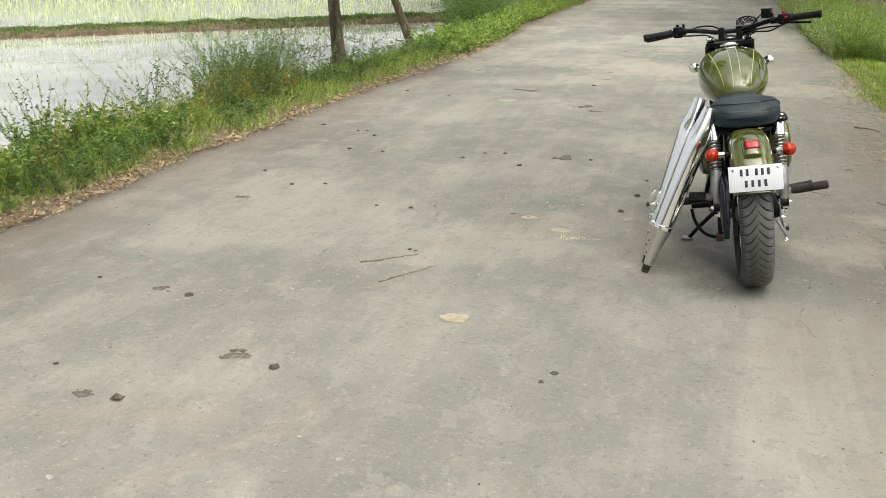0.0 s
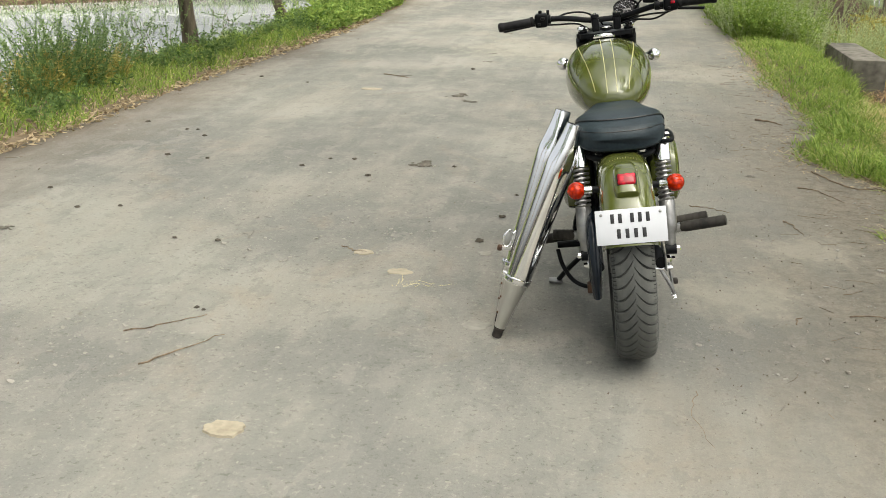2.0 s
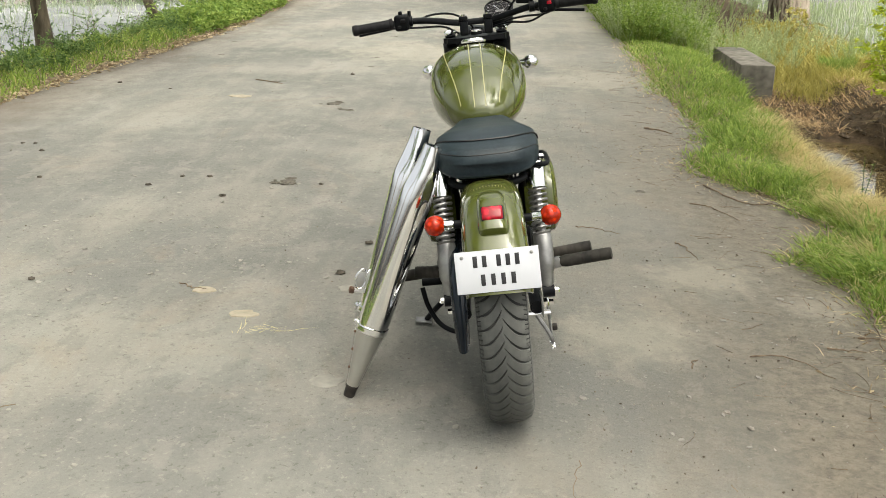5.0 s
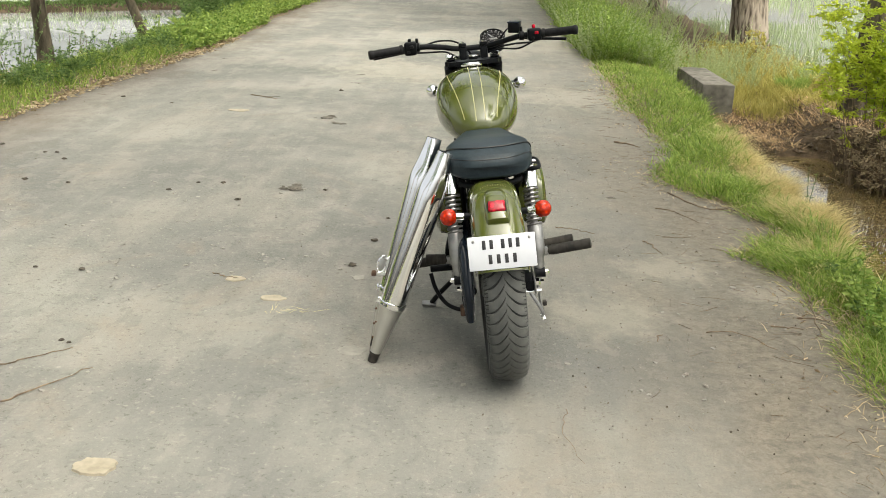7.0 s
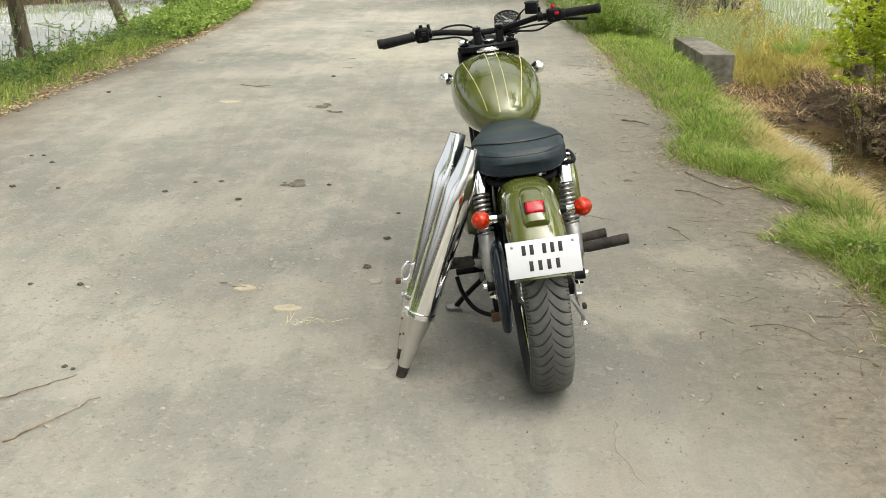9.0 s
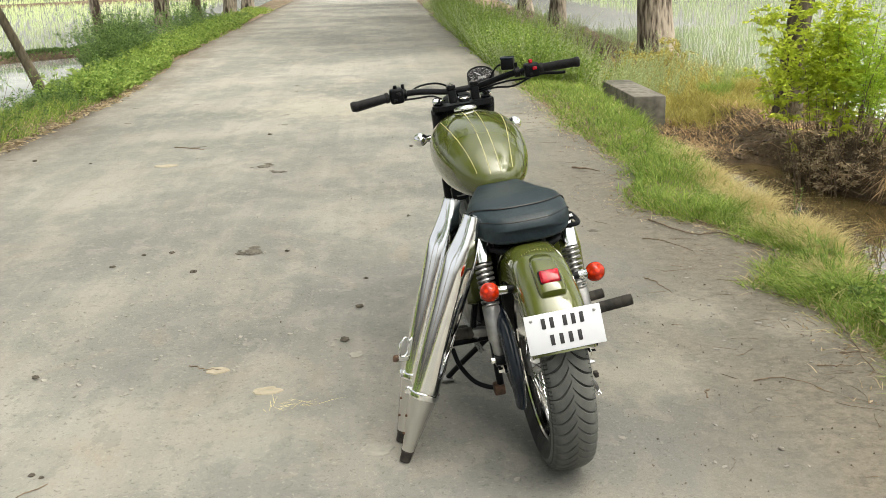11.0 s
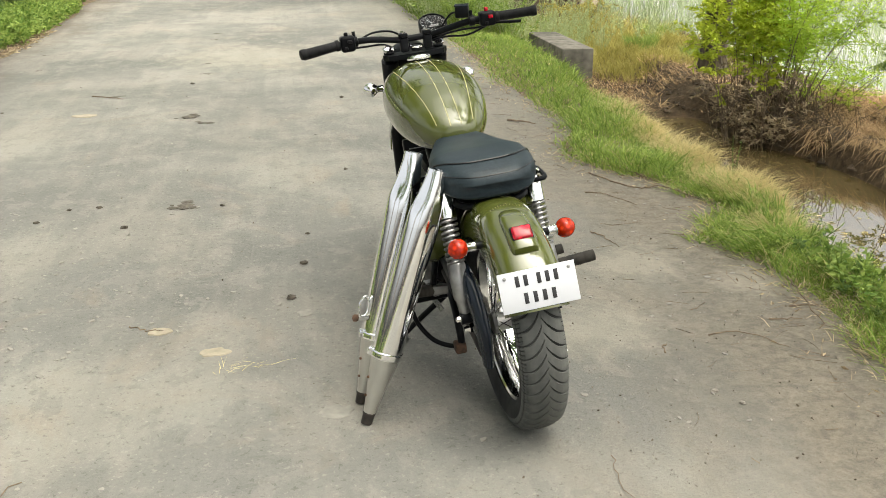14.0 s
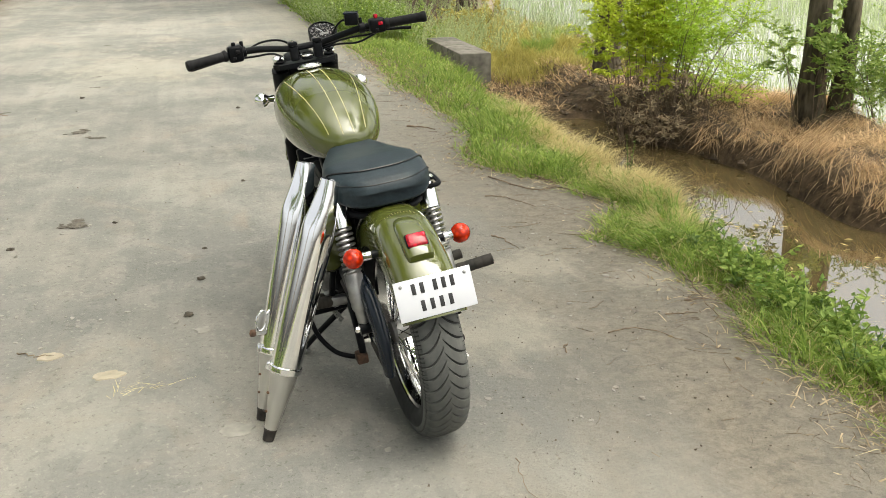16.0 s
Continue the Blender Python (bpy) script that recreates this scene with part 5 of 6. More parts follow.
def seat_pt(y, a, lift=0.0):
    _, hw, z0, z1 = seat_shape(y)
    hw *= 1.11
    hw, zc, hz = hw + lift, (z0 + z1) / 2, (z1 - z0) / 2 + lift
    return Vector((0.004 + hw * math.copysign(abs(math.cos(a)) ** 0.6, math.cos(a)), y + 0.07 * (abs(hw * math.cos(a)) / 0.138) ** 2.2 * max(0, 1 - (y - 0.04) / 0.25), zc + hz * math.copysign(abs(math.sin(a)) ** 0.6, math.sin(a))))


ssec = []
for k in range(34):
    y_ = 0.022 + 0.513 * (k / 33) ** 1.5
    ssec.append([seat_pt(y_, 2 * math.pi * j / 40) for j in range(40)])
seat = part("seat", loft(ssec), M_SEAT, bike, "black leatherette saddle with piped seams", smooth=70)
part("piping", tube([seat_pt(0.150 - 0.055 * math.sin(a) ** 2, a, 0.0015) for a in (radians(4 + 172 * k / 40) for k in range(41))], 0.0028, 6), M_STITCH, seat, "raised black piping")
part("stitching", tube([seat_pt(0.050 - 0.019 * math.sin(a) ** 2, a, 0.0008) for a in (radians(10 + 160 * k / 40) for k in range(41))], 0.0014, 5), M_STITCH, seat)
part("seat_base", loft([oval(y, hw * 0.9, 0.640, 0.660, 24, 0.3) for y, hw in ((0.14, 0.09), (0.18, 0.112), (0.3, 0.10), (0.48, 0.055))]), M_BLACK, seat)

# tank
TANK = ((0.438, 0.030, 0.735, 0.765), (0.445, 0.052, 0.715, 0.782), (0.465, 0.082, 0.700, 0.802), (0.50, 0.108, 0.688, 0.828), (0.55, 0.130, 0.678, 0.856), (0.62, 0.150, 0.668, 0.884), (0.70, 0.163, 0.662, 0.903), (0.78, 0.168, 0.662, 0.913), (0.86, 0.166, 0.668, 0.916), (0.93, 0.154, 0.680, 0.912), (0.98, 0.134, 0.695, 0.902), (1.015, 0.106, 0.715, 0.886), (1.035, 0.070, 0.745, 0.862), (1.042, 0.03, 0.78, 0.83))
TX = 0.000


def tank_pt(y, a, lift=0.0):
    for p, q in zip(TANK, TANK[1:]):
        if p[0] <= y <= q[0]:
            f = (y - p[0]) / (q[0] - p[0])
            hw, z0, z1 = (p[k] + (q[k] - p[k]) * f for k in (1, 2, 3))
            break
    hw *= 0.955
    zc = z0 + (z1 - z0) * 0.52
    hz = (z1 - zc) if math.sin(a) > 0 else (zc - z0)
    ca, sa = math.cos(a), math.sin(a)
    return Vector((TX + (hw + lift) * math.copysign(abs(ca) ** 0.86, ca), y, zc + (hz + lift) * math.copysign(abs(sa) ** 0.86, sa)))


tsec = []
for k in range(41):
    f = k / 40
    y_ = 0.438 + 0.604 * (0.5 - 0.5 * math.cos(math.pi * f))
    tsec.append([tank_pt(y_, 2 * math.pi * j / 48) for j in range(48)])
tank = part("fuel_tank", loft(tsec), M_OLIVE, bike, "rounded glossy olive fuel tank with gold pinstripes", smooth=80)
for side, front, back, y0, y1 in ((-1, 0.020, 0.017, 0.445, 0.90), (1, 0.020, 0.017, 0.445, 0.90), (-1, 0.104, 0.058, 0.462, 0.88), (1, 0.104, 0.058, 0.462, 0.88)):
    rows_ = []
    for k in range(41):
        y_ = y0 + (y1 - y0) * k / 40
        x_ = back + (front - back) * math.sin(0.5 * math.pi * k / 40)
        hw = abs(tank_pt(y_, 0).x - TX)
        pair_ = []
        for dx in (-0.0015, 0.0015):
            a = math.acos(min(0.999, ((x_ + dx) / hw) ** (1 / 0.86)))
            pair_.append(tank_pt(y_, a if side > 0 else math.pi - a, 0.0007))
        rows_.append(pair_)
    part("pinstripe", loft(rows_, close=False), M_GOLD, tank, "thin gold pinstripe")
cap_m = Matrix.Translation(tank_pt(0.94, math.pi / 2, 0.002)) @ pose(0, 0, 0, -9, 0, 0)
part("fuel_cap", lathe([(0.042, 0), (0.043, 0.006), (0.039, 0.010), (0.036, 0.014), (0.018, 0.0175), (0.001, 0.018)], cap_m, 36), M_CHROME, tank, "round chrome fuel cap")

# fork, yokes, headlamp
for s in (-1, 1):
    top = Vector((0.012 + s * 0.092, 1.085, 0.935))
    bot = F_AX + Vector((s * 0.075, -0.01, 0.0))
    fk = part("fork_leg", tube([top, top.lerp(bot, 0.5), top.lerp(bot, 0.52), bot], [0.019, 0.019, 0.026, 0.024], 18), M_BLACK, bike)
    part("fork_cover", tube([top.lerp(bot, 0.06), top.lerp(bot, 0.34)], 0.031, 20), M_BLACK, fk)
    part("fork_cap", lathe([(0.021, 0), (0.021, 0.007), (0.017, 0.010), (0.015, 0.007), (0.002, 0.007)], along(top, top + (top - bot)), 20), M_CHROME, fk, "chrome fork cap")
yoke = []
for z in (0.905, 0.922):
    yoke.append([Vector((0.012 + 0.118 * math.copysign(abs(math.cos(a)) ** 0.7, math.cos(a)), 1.072 + 0.036 * math.sin(a) - (0.012 if math.sin(a) < -0.5 else 0), z)) for a in (2 * math.pi * j / 40 for j in range(40))])
part("top_yoke", loft(yoke), M_BLACK, bike)
part("lower_yoke", rbox((0.24, 0.07, 0.03), pose(0.012, 1.14, 0.76, -24, 0, 0), 0.008), M_BLACK, bike)
ign = part("ignition_lock", lathe([(0.021, 0), (0.021, 0.012), (0.018, 0.016), (0.001, 0.015)], pose(0.014, 1.03, 0.932, 6, 0, 0), 24), M_BLACK, bike)
part("lock_ring", lathe([(0.0195, 0.010), (0.0225, 0.012), (0.0225, 0.016), (0.0185, 0.0175)], pose(0.014, 1.03, 0.932, 6, 0, 0), 28, caps=False), M_CHROME, ign, "chrome ring")
part("headlamp", lathe([(0.03, -0.10), (0.065, -0.085), (0.085, -0.05), (0.09, 0.0), (0.092, 0.03)], pose(0.012, 1.20, 0.85, -90, 0, 0), 32), M_BLACK, bike)
g = pose(0.103, 1.135, 0.998, 30, 0, 0) @ Matrix.Scale(1.05, 4)
gauge = part("speedometer", lathe([(0.03, -0.055), (0.046, -0.045), (0.050, -0.01), (0.050, 0.006), (0.045, 0.008), (0.044, 0.001), (0.001, 0.001)], g, 36), M_BLACK, bike, "round speedometer set off to one side")
part("dial", lathe([(0.0435, 0.0022), (0.001, 0.0022)], g, 36), M_DIAL, gauge, "dark dial")
part("dial_screen", rbox((0.03, 0.011, 0.001), g @ Matrix.Translation((0.002, -0.016, 0.0035)), 0), M_SPRING, gauge)
for k in range(11):
    part("dial_mark", rbox((0.0016, 0.006, 0.0006), g @ pose(0, 0, 0, 0, 0, 126 - 25.2 * k) @ Matrix.Translation((0, 0.037, 0.003)), 0), M_WHITE, gauge)
part("dial_needle", rbox((0.002, 0.03, 0.001), g @ pose(-0.01, 0.008, 0.0035, 0, 0, 35), 0), M_WHITE, gauge)
part("dial_glass", lathe([(0.0445, 0.006), (0.03, 0.0085), (0.001, 0.0095)], g, 36), M_GLASS, gauge)

# handlebar
HB = smooth_path([(-0.398, 0.905, 0.998), (-0.27, 0.938, 1.004), (-0.185, 0.968, 1.003), (-0.115, 1.012, 0.990), (-0.05, 1.04, 0.975), (0.015, 1.044, 0.973), (0.08, 1.04, 0.976), (0.145, 1.008, 0.993), (0.21, 0.965, 1.010), (0.29, 0.930, 1.015), (0.418, 0.885, 1.021)], 6)
hb = part("handlebar", tube(HB, 0.0115, 12), M_BLACK, bike, "wide black handlebar")


def hb_at(x):
    return min(HB, key=lambda p: abs(p.x - x)).copy()


for x0, x1 in ((-0.40, -0.272), (0.42, 0.288)):
    a, b = hb_at(x0), hb_at(x1)
    m, ln = along(a, b), (b - a).length
    prof = [(0.008, -0.008), (0.0165, -0.006), (0.0185, 0.0), (0.0185, 0.008), (0.0165, 0.012)]
    for k in range(12):
        prof += [(0.0168, 0.014 + (ln - 0.024) * (k + 0.1) / 12), (0.0158, 0.014 + (ln - 0.024) * (k + 0.6) / 12)]
    prof += [(0.0195, ln - 0.008), (0.0195, ln), (0.012, ln)]
    part("grip", lathe(prof, m, 16), M_GRIP, hb, "black rubber grip")
for x_, sz, red in ((-0.243, (0.05, 0.052, 0.054), False), (0.255, (0.055, 0.05, 0.05), True)):
    c = hb_at(x_)
    sw = part("switch_housing", rbox(sz, Matrix.Translation(c + Vector((0, -0.004, 0))), 0.010, segs=3), M_BLACK, hb)
    part("switch", rbox((0.016, 0.012, 0.012), Matrix.Translation(c + Vector((0.006, -0.03, 0.008))), 0.003), M_RED if red else M_GRIP, sw)
    part("switch", rbox((0.012, 0.010, 0.010), Matrix.Translation(c + Vector((-0.008, -0.029, -0.012))), 0.003), M_GRIP, sw)
    part("switch_knob", rbox((0.014, 0.014, 0.014), Matrix.Translation(c + Vector((-0.002, -0.008, 0.032))), 0.004), M_RED if red else M_BLACK, sw)
for x_ in (-0.205, 0.205):
    c = hb_at(x_)
    part("clamp", lathe([(0.015, -0.010), (0.018, -0.009), (0.018, 0.009), (0.015, 0.010)], Matrix.Translation(c) @ SIDE, 14), M_BLACK, hb)
    part("lever", tube(smooth_path([c + Vector((0, 0.03, -0.005)), c + Vector((0.03 * (1 if x_ > 0 else -1), 0.055, -0.018)), c + Vector((0.18 * (1 if x_ > 0 else -1), 0.005, -0.03))], 5), 0.006, 8), M_BLACK, hb)
    part("mirror_boss", tube([c, c + Vector((0, 0.004, 0.035))], 0.006, 8), M_BLACK, hb)
c = hb_at(0.185)
part("brake_reservoir", rbox((0.048, 0.042, 0.040), Matrix.Translation(c + Vector((0, 0.02, 0.036))) @ pose(0, 0, 0, 0, 4, -20), 0.006), M_BLACK, hb)
part("reservoir_cap", rbox((0.05, 0.044, 0.007), Matrix.Translation(c + Vector((0, 0.02, 0.058))) @ pose(0, 0, 0, 0, 4, -20), 0.003), M_NAVY, hb)
for x_ in (-0.028, 0.058):
    rs_ = part("riser", rbox((0.03, 0.034, 0.05), Matrix.Translation((x_, 1.043, 0.953)), 0.006), M_BLACK, bike)
    part("riser_cap", rbox((0.032, 0.04, 0.016), Matrix.Translation((x_, 1.043, 0.988)), 0.006), M_BLACK, rs_)
    for dy in (-0.012, 0.012):
        part("riser_bolt", lathe([(0.006, 0), (0.006, 0.004), (0.003, 0.004)], Matrix.Translation((x_, 1.043 + dy, 0.9955)), 12), M_CHROME, rs_)
for pts in (
    [(-0.21, 0.985, 0.992), (-0.14, 1.05, 1.01), (-0.06, 1.09, 1.0), (0.0, 1.13, 0.95), (0.02, 1.16, 0.88)],
    [(-0.24, 0.955, 0.985), (-0.17, 1.0, 0.975), (-0.10, 1.05, 0.965), (-0.05, 1.12, 0.93)],
    [(0.255, 0.955, 0.985), (0.20, 1.02, 0.955), (0.13, 1.06, 0.955), (0.06, 1.12, 0.93), (0.03, 1.18, 0.85)],
    [(0.29, 0.96, 0.995), (0.25, 1.02, 0.975), (0.18, 1.06, 0.97), (0.11, 1.08, 0.95), (0.09, 1.12, 0.86)],
    [(0.19, 0.99, 1.03), (0.16, 1.07, 1.03), (0.12, 1.13, 0.95), (0.10, 1.18, 0.80)],
):
    part("cable", tube(smooth_path(pts, 5), 0.0038, 6), M_BLACK, bike)
part("headlamp_stay", tube([(-0.085, 1.12, 0.86), (0.11, 1.12, 0.86)], 0.008, 8), M_BLACK, bike)


# ---- loose silencers ----
def silencer(a, b, spin, label, bracket):
    a, b = Vector(a), Vector(b)
    ln = (b - a).length
    zd = (b - a).normalized()
    xd = Vector((math.cos(radians(spin)), math.sin(radians(spin)), 0))
    xd = (xd - zd * xd.dot(zd)).normalized()
    m = Matrix.Translation(a) @ Matrix((xd, zd.cross(xd), zd)).transposed().to_4x4()
    thing = new("silencer")
    thing.matrix_world = m
    tagged(thing, label, "silencer", group="loose silencers")
    prof = [(0.0435, 0.215), (0.0440, 0.26), (0.0449, 0.34), (0.0459, 0.44), (0.0467, 0.53), (0.0471, 0.59), (0.0468, 0.618), (0.0450, 0.638)]
    bm = bmesh.new()
    n = 40
    rings = []
    for r, z in prof + [(0.0415, 0.660), (0.0375, 0.682), (0.0338, 0.704), (0.0305, 0.726), (0.0280, 0.744), (0.0268, ln), (0.0240, ln), (0.0225, ln - 0.05)]:
        k = sstep(0.63, 0.68, z) * (1 - sstep(0.715, 0.755, z))
        ring = []
        for j in range(n):
            t = 2 * math.pi * j / n
            rr = r * (1 + 0.045 * k * math.cos(5 * t + 0.6)) * (1 - 0.10 * k * math.cos(2 * t))
            ring.append(bm.verts.new((rr * math.cos(t), rr * math.sin(t), z)))
        rings.append(ring)
    ring_faces(bm, rings, True, True)
    part("body", bm, M_CHROME, thing, "mirror-bright chrome body with a crimped neck", smooth=60)
    part("tail_cone", lathe([(0.0172, 0.030), (0.0190, 0.05), (0.0295, 0.13), (0.0405, 0.205), (0.0435, 0.216)], None, 40, caps=False), M_STEEL, thing, "satin steel tail cone")
    part("end_tip", lathe([(0.011, 0.004), (0.0155, 0.0), (0.0163, 0.004), (0.0172, 0.028), (0.0190, 0.030), (0.0192, 0.034), (0.0175, 0.036)], None, 28), M_SOOT, thing, "sooty black outlet tip")
    part("clamp_ring", lathe([(0.0425, 0.206), (0.0465, 0.207), (0.0475, 0.212), (0.0465, 0.2165), (0.0475, 0.221), (0.0465, 0.226), (0.0435, 0.227)], None, 40, caps=False), M_CHROME, thing, "raised chrome ring")
    part("clamp_lug", rbox((0.014, 0.012, 0.022), Matrix.Translation((0.049, 0, 0.218)), 0.003), M_CHROME, thing)
    part("seam", tube([(0.0, -0.0445 - 0.002 * math.sin(math.pi * k / 10), 0.23 + 0.036 * k) for k in range(11)], 0.0014, 5), M_STEEL, thing)
    for z in (0.085, 0.14):
        part("rivet", lathe([(0.004, 0), (0.004, 0.004), (0.002, 0.006)], Matrix.Translation((0.0185 + 0.132 * (z - 0.05), 0, z)) @ pose(0, 0, 0, 0, 90, 0), 8), M_RUST, thing)
    if bracket:
        ear = []
        for t in range(25):
            q = 2 * math.pi * t / 24
            ear.append(Vector((0.058 + 0.016 * math.cos(q), 0, 0.30 + 0.03 * math.sin(q))))
        part("mount_ear", tube(ear[:-1], 0.0035, 8, loop=True), M_CHROME, thing, "welded chrome mounting ear")
        part("mount_plate", rbox((0.036, 0.003, 0.05), Matrix.Translation((0.052, 0, 0.297)), 0.001), M_STEEL, thing)
        part("mount_bolt", tube([(0.035, 0.0, 0.265), (0.075, -0.006, 0.262)], 0.0065, 8), M_STEEL, thing)
        part("bolt_head", lathe([(0.011, 0), (0.011, 0.011), (0.006, 0.013)], Matrix.Translation((0.070, -0.005, 0.262)) @ pose(0, 0, 0, 0, 90, 0), 6), M_RUST, thing, smooth=20)
    return thing


silencer((-0.464, 0.103, 0.004), (-0.240, 0.184, 0.726), 190, "polished chrome exhaust silencer propped against the seat", False)
silencer((-0.471, 0.230, 0.004), (-0.288, 0.330, 0.742), 205, "second chrome silencer with a mounting ear, propped behind", True)


# ---- small things on the road ----
def stick(points, r, label, mat=None):
    r *= 0.6
    path = smooth_path([(x, y, r + z) for x, y, z in points], 5)
    q = len(path) - 1
    for k in range(1, q):
        path[k] = Vector(path[k]) + Vector((rng.gauss(0, 0.005), rng.gauss(0, 0.005), 0))
    ob = part("twig", tube(path, [r * (1.15 - 0.7 * k / q) for k in range(q + 1)], 6), mat or M_TWIG)
    tagged(ob, label, "twig", group="twigs on the road")
    return ob


DRY = "thin dry brown twig lying on the road"
for line, r in (
    (((-1.72, -0.10, 0), (-1.62, -0.04, 0.006), (-1.50, 0.09, 0)), 0.005),
    (((-1.55, -0.33, 0), (-1.46, -0.22, 0.008), (-1.37, -0.06, 0)), 0.005),
    (((0.98, 2.68, 0.004), (1.06, 2.42, 0.01), (1.16, 2.33, 0.004), (1.27, 2.33, 0.01), (1.38, 2.05, 0.01)), 0.007),
    (((0.85, 2.32, 0), (0.93, 2.25, 0.01), (0.98, 2.17, 0.004), (1.04, 2.06, 0)), 0.005),
    (((0.69, 1.69, 0), (0.72, 1.60, 0.004), (0.75, 1.47, 0)), 0.005),
    (((0.27, 1.86, 0), (0.36, 1.83, 0.004), (0.46, 1.77, 0)), 0.004),
    (((0.76, 0.53, 0), (0.87, 0.53, 0.005), (0.99, 0.40, 0)), 0.004),
    (((1.03, 0.63, 0), (1.09, 0.615, 0.004), (1.15, 0.61, 0)), 0.005),
    (((1.16, 0.73, 0), (1.21, 0.72, 0.004), (1.27, 0.72, 0)), 0.006),
    (((0.56, 0.42, 0), (0.57, 0.46, 0.003), (0.59, 0.49, 0)), 0.004),
    (((1.29, 1.02, 0.01), (1.24, 0.80, 0.02), (1.20, 0.55, 0.005)), 0.006),
    (((0.18, -0.17, 0), (0.165, -0.30, 0.003), (0.21, -0.50, 0)), 0.002),
    (((0.84, 4.14, 0), (0.92, 4.03, 0.012), (1.00, 3.98, 0)), 0.012),
    (((-2.18, 5.55, 0), (-2.05, 5.46, 0.004), (-1.92, 5.39, 0)), 0.008),
    (((-1.24, 0.92, 0), (-1.18, 0.88, 0.004), (-1.11, 0.86, 0)), 0.004),
    (((1.10, 2.9, 0), (1.22, 2.62, 0.01), (1.30, 2.45, 0)), 0.006),
    (((1.02, 3.1, 0), (1.12, 2.98, 0.01), (1.2, 2.8, 0)), 0.005),
):
    stick(line, r, DRY)


def lump(x, y, r, name, label, mat, flat=0.35, seed=0, stretch=1.0):
    """One rough lump, or for a trodden one a ragged cake broken into bits."""
    bm = bmesh.new()
    lr = random.Random(seed)
    bits = [(0, 0, 1.0)] if flat > 0.3 else [(0, 0, 0.6)] + [(lr.gauss(0, 0.5) * stretch, lr.gauss(0, 0.5), lr.uniform(0.10, 0.42)) for _ in range(15)]
    for k, (bx, by, br) in enumerate(bits):
        res = bmesh.ops.create_icosphere(bm, subdivisions=2 if br > 0.3 else 1, radius=1)
        for v in res["verts"]:
            g = 1 + 0.5 * noise.noise(v.co * 1.7 + Vector((seed, k, 0))) + 0.3 * noise.noise(v.co * 4.0 + Vector((k, seed, 0)))
            v.co = Vector((bx * r + v.co.x * r * br * (stretch if len(bits) > 1 else 1.0) * g, by * r + v.co.y * r * br * g, max(-0.2, v.co.z) * r * flat * max(0.5, br) * g))
    ob = part(name, bm, mat)
    ob.location = (x, y, 0.2 * r * flat + 0.002)
    ob.rotation_euler = (0, 0, 0.3 * math.sin(seed * 1.7) if len(bits) > 1 else seed * 1.7)
    return tagged(ob, label, "lump" if name == "dung_lump" else "pebble", group=name + "s on the road")


DUNG = "small dark dried lump lying on the road"
for k, (x, y, r) in enumerate((
    (-1.175, 2.41, 0.085), (-1.36, 4.62, 0.09), (-1.24, 4.40, 0.06), (-0.615, 1.482, 0.028), (-0.669, 1.105, 0.03), (-1.78, -1.21, 0.06), (-1.60, -1.27, 0.032),
    (-2.11, -1.62, 0.045), (-1.98, -1.62, 0.032), (-2.25, -0.70, 0.03), (-2.41, -0.66, 0.05), (-0.67, -1.06, 0.022), (-0.70, -1.14, 0.016), (-1.563, 0.148, 0.016), (-1.53, 0.13, 0.014),
    (0.626, 2.508, 0.035), (-2.0, 5.5, 0.06), (-1.79, 0.88, 0.022), (-3.25, 3.17, 0.03), (-2.89, 3.0, 0.022), (-2.70, 2.84, 0.025), (-2.82, 3.01, 0.02), (-2.70, 2.31, 0.026), (-2.44, 2.28, 0.022),
    (-1.85, 2.23, 0.024), (-1.74, 2.42, 0.02), (-1.60, 2.44, 0.024), (-3.06, 7.95, 0.035), (-2.90, 6.94, 0.04), (-2.43, 8.09, 0.035), (-1.37, 6.53, 0.04), (-1.45, 6.01, 0.03), (-3.18, 5.17, 0.03),
    (-2.70, 4.97, 0.022), (-1.0, 2.38, 0.022), (-1.43, 2.09, 0.028), (-1.46, 9.45, 0.05), (-1.45, 8.9, 0.04), (-1.4, 7.13, 0.04), (-2.80, 0.85, 0.045), (-2.97, 1.51, 0.022), (-2.65, 1.22, 0.022),
    (-2.74, -0.6, 0.018), (-2.34, -1.44, 0.016), (-1.68, -2.26, 0.05), (-1.99, 0.88, 0.016), (-2.46, 1.28, 0.02), (-0.59, 1.87, 0.018), (-0.35, 3.0, 0.02), (-0.25, 5.2, 0.03),
)):
    lump(x, y, r * 0.62, "dung_lump", DUNG, M_STONE if r < 0.034 else M_DUNG_FLAT, 0.5 if r < 0.034 else 0.16, k, 1.0 if r < 0.034 else 1.4)
lump(0.61, 0.136, 0.011, "pebble", "small whitish pebble on the dusty road", M_PEBBLE, 0.5, 3)
lump(0.66, 0.05, 0.009, "pebble", "small whitish pebble on the dusty road", M_PEBBLE, 0.6, 5)


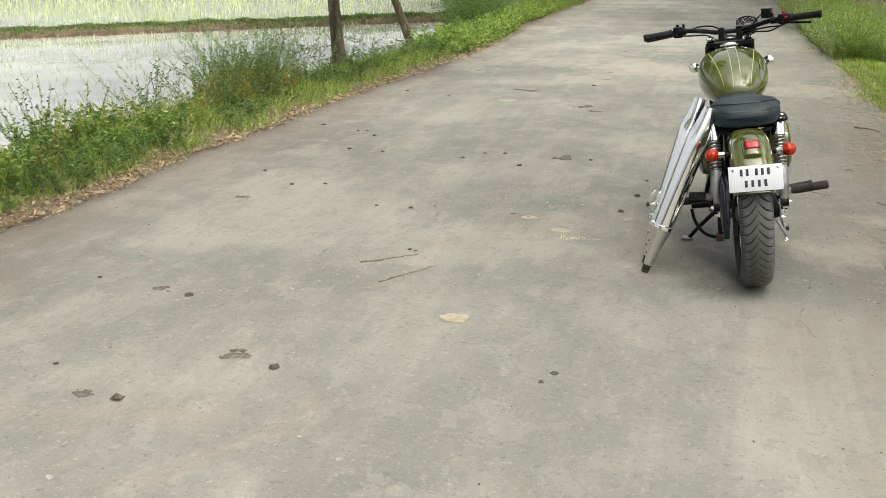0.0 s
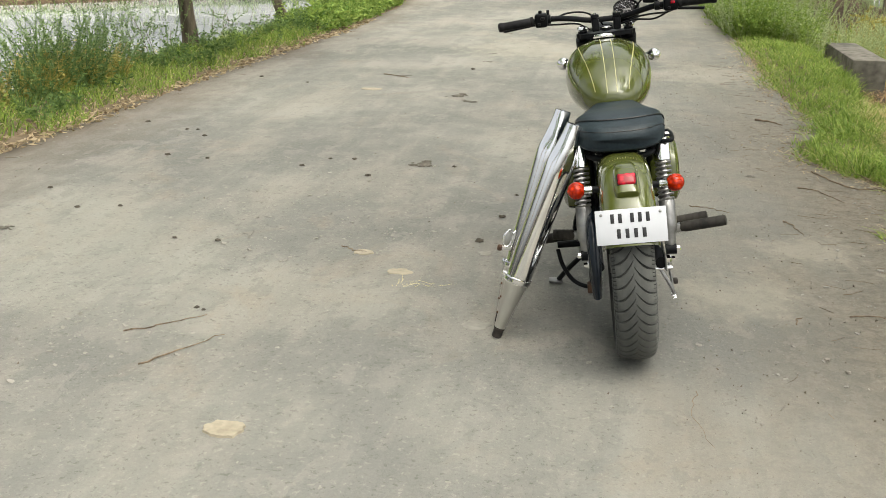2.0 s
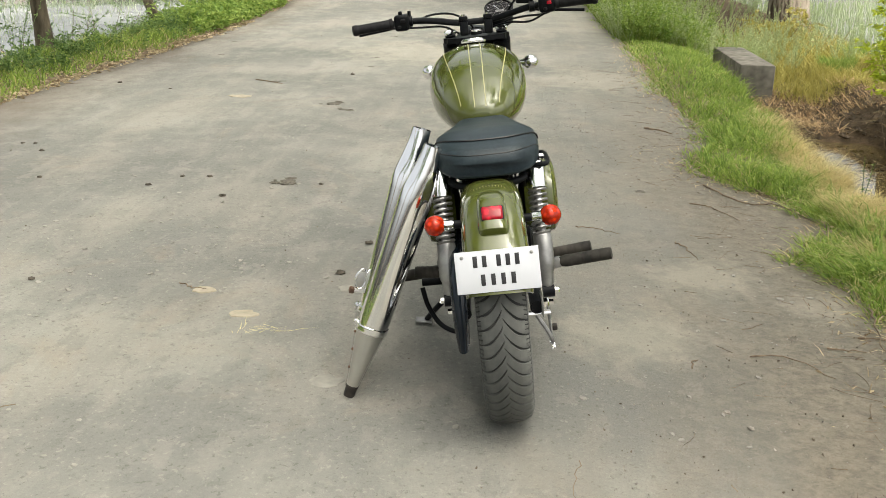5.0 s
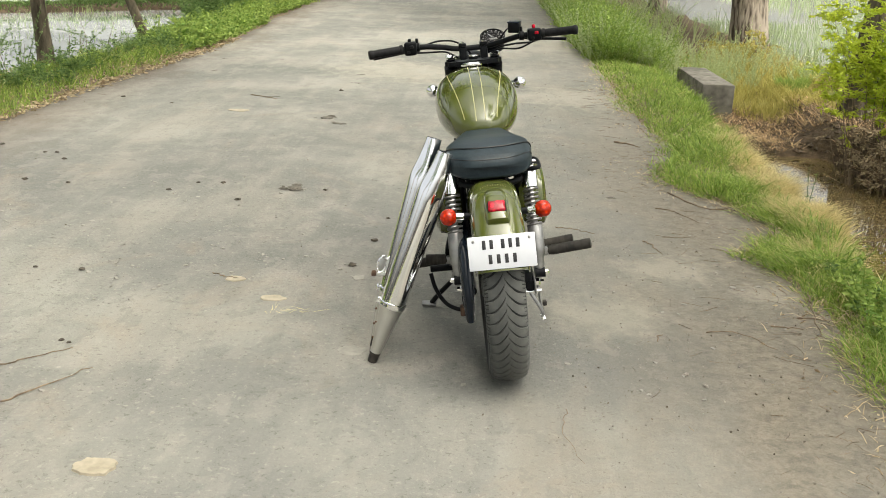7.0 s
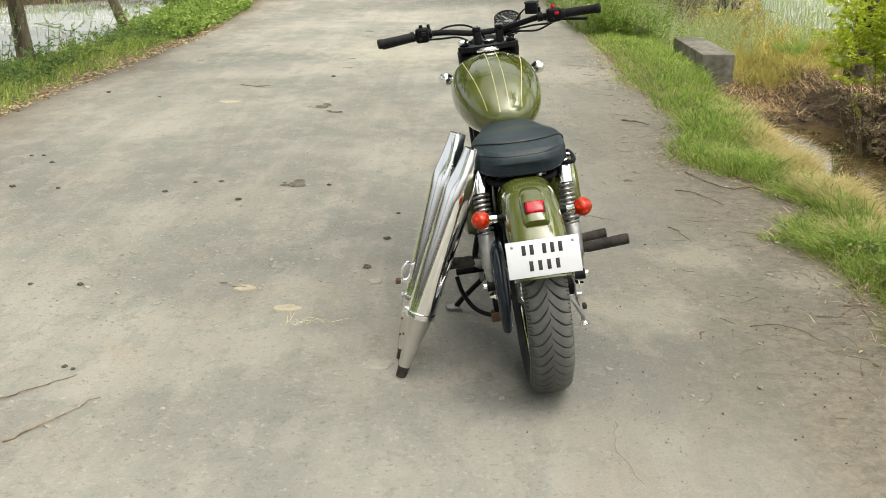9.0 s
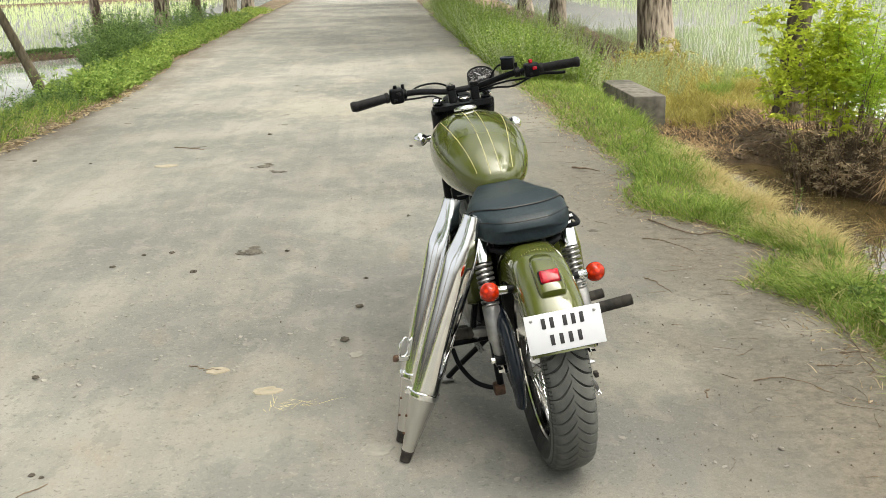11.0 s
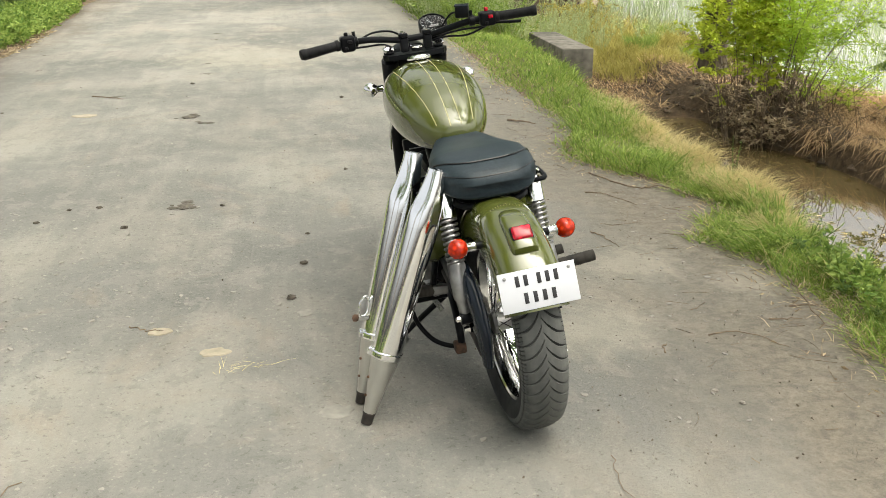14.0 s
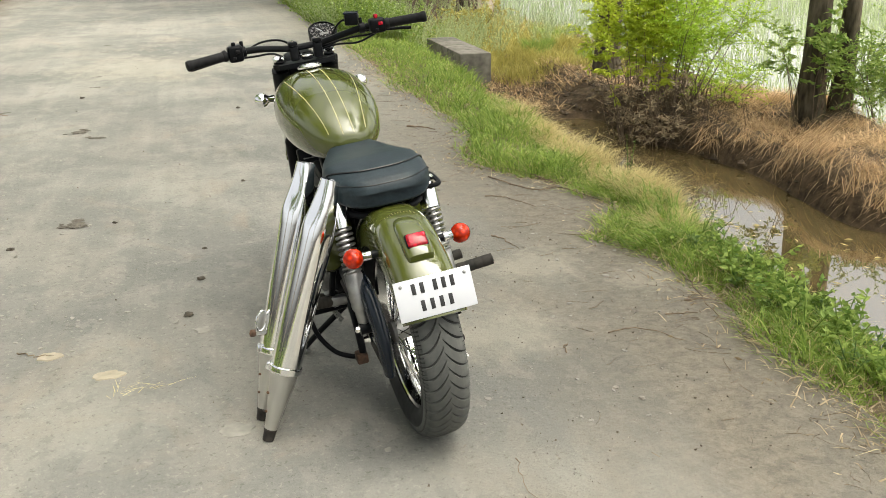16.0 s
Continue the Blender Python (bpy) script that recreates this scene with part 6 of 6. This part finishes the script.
def flake(x, y, rx, ry, label, mat, seed, h=0.006):
    """A thin, ragged patch standing a little proud of the road."""
    n = 40
    bm = bmesh.new()
    ring = []
    for j in range(n):
        a = 2 * math.pi * j / n
        k = 1 + 0.35 * noise.noise(Vector((math.cos(a) * 1.6, math.sin(a) * 1.6, seed))) + 0.12 * noise.noise(Vector((math.cos(a) * 6, math.sin(a) * 6, seed)))
        ring.append((rx * k * math.cos(a), ry * k * math.sin(a)))
    lo = [bm.verts.new((x + p, y + q, 0.0)) for p, q in ring]
    hi = [bm.verts.new((x + p * 0.95, y + q * 0.95, h)) for p, q in ring]
    c = bm.verts.new((x, y, h * 0.9))
    ring_faces(bm, [lo, hi], True, False)
    for j in range(n):
        bm.faces.new((hi[j], hi[(j + 1) % n], c))
    return tagged(part("road_patch", bm, mat), label, "patch", group="patches on the road")


M_TAN = grained("tan_mud_patch", (0.24, 0.212, 0.158), (0.37, 0.325, 0.245), 40, 0.95, bump_s=0.5, bump_d=0.006)
M_SCALE = grained("loose_road_scale", (0.19, 0.184, 0.162), (0.30, 0.286, 0.25), 30, 0.9, bump_s=0.4, bump_d=0.004)
flake(-1.12, -0.67, 0.06, 0.045, "dried tan mud patch on the road", M_TAN, 1, 0.010)
flake(-0.545, 0.185, 0.05, 0.04, "thin loose scale of road surface", M_SCALE, 2, 0.005)
flake(-2.1, 4.78, 0.09, 0.05, "dried tan mud patch on the road", M_TAN, 3)
flake(-0.93, 0.66, 0.05, 0.035, "dried tan mud patch on the road", M_TAN, 4, 0.004)
flake(-1.13, 0.86, 0.045, 0.03, "dried tan mud patch on the road", M_TAN, 5, 0.004)
flake(-0.62, 0.95, 0.03, 0.03, "thin loose scale of road surface", M_SCALE, 6, 0.004)

# wisp of straw on the road
sw = Blades()
for _ in range(26):
    x, y = rng.gauss(-0.86, 0.05), rng.gauss(0.53, 0.02)
    a, ln = rng.gauss(0.1, 0.7), rng.uniform(0.03, 0.12)
    sw.blade((x, y, 0.004), (x + math.cos(a) * ln, y + math.sin(a) * ln, 0.006), 0.0022, 0.03)
sw.done("straw_wisp", M_GRASS_DRY, "yellow wisp of straw on the road", "straw")

# grit and crumbs
gb = Blades()
for _ in range(2600):
    if rng.random() < 0.6:
        x, y = rng.uniform(0.2, 1.3), near_y(-1.8, 7, 1.3)
    else:
        x, y = rng.uniform(-3.6, 1.2), near_y(-3, 10, 1.4)
    r = 0.0008 + 0.0036 * rng.random() ** 4
    gb.stem((x, y, 0.0), (x + rng.gauss(0, r), y + rng.gauss(0, r), r * 1.2), r)
gb.done("grit", M_CRUMB, "dark crumbs and grit scattered over the road", "grit")
pb = Blades()
for _ in range(3400):
    x, y = rng.uniform(0.0, 1.3), near_y(-1.8, 6, 1.3)
    r = 0.0008 + 0.003 * rng.random() ** 3
    pb.stem((x, y, 0.0), (x + rng.gauss(0, r), y + rng.gauss(0, r), r * 1.2), r)
pb.done("gravel", M_PEBBLE, "pale small gravel on the dusty road shoulder", "gravel")

# broken stalks and twigs along both road edges
eb = Blades()
for _ in range(760):
    if rng.random() < 0.72:
        y = near_y(-1.2, 7.5, 1.1)
        x = right_edge(y) - abs(rng.gauss(0, 0.30)) + 0.06
    else:
        y = near_y(-3.0, 9, 1.2)
        x = left_edge(y) + abs(rng.gauss(0, 0.12)) - 0.05
    a, ln, r = rng.uniform(0, 6.28), rng.uniform(0.015, 0.11) * (2 if rng.random() < 0.08 else 1), rng.uniform(0.0006, 0.0016)
    p = Vector((x, y, 0.003))
    for _k in range(3):
        q = p + Vector((math.cos(a) * ln / 3, math.sin(a) * ln / 3, 0))
        eb.stem(p, q, r)
        p, a = q, a + rng.gauss(0, 0.3)
eb.done("broken_stalks", M_TWIG, "small broken stalks and twigs along the road edge", "twigs")


# thin chips and crumbs of broken road surface
class Chips(Blades):
    def chip(self, x, y, r, h):
        n, k, a0 = 6, len(self.v), rng.uniform(0, 6.28)
        sx, sy = rng.uniform(0.6, 1.3), rng.uniform(0.6, 1.3)
        tilt = rng.gauss(0, 0.25)
        ring = [(sx * r * rng.uniform(0.7, 1.2) * math.cos(a0 + j * 1.047), sy * r * rng.uniform(0.7, 1.2) * math.sin(a0 + j * 1.047)) for j in range(n)]
        self.v += [(x + p, y + q, 0.0) for p, q in ring] + [(x + p * 0.85, y + q * 0.85, h + tilt * p) for p, q in ring]
        self.f += [tuple(k + n + j for j in range(n))] + [(k + j, k + (j + 1) % n, k + n + (j + 1) % n, k + n + j) for j in range(n)]


ch = Chips()
for _ in range(4200):
    u = rng.random()
    if u < 0.34:
        x, y = rng.gauss(-1.65, 0.4), rng.gauss(0.6, 1.1)
    elif u < 0.62:
        x, y = rng.uniform(0.1, 1.25), near_y(-1.7, 5, 1.2)
    else:
        x, y = rng.uniform(-3.6, 1.2), near_y(-2.6, 7, 1.3)
    if wob(x, y, 1.4, 81) + 0.5 * wob(x, y, 5, 82) < -0.05:
        continue
    r = 0.002 + 0.011 * rng.random() ** 4
    ch.chip(x, y, r, 0.0012 + 0.25 * r * rng.random())
ch.done("road_chips", M_SCALE, "thin flakes of broken concrete on the road", "chips")


# pale stalks and dead leaves caught in the grass edge
es = Blades()
for _ in range(4600):
    y = near_y(-1.5, 9, 1.2)
    x = right_edge(y) + rng.gauss(0.0, 0.10) + 0.03
    if wob(x, y, 1.5, 91) < -0.15:
        continue
    z = (0.003 if x < right_edge(y) else ground_z(x, y) + 0.012)
    a, ln = rng.uniform(0, 6.28), rng.uniform(0.02, 0.10)
    es.blade((x, y, z), (x + ln * math.cos(a), y + ln * math.sin(a), z + rng.uniform(0, 0.02)), rng.uniform(0.003, 0.008), 0.06)
es.done("edge_litter", M_DEADLEAF, "pale dead stalks and leaves at the grass edge", "litter")
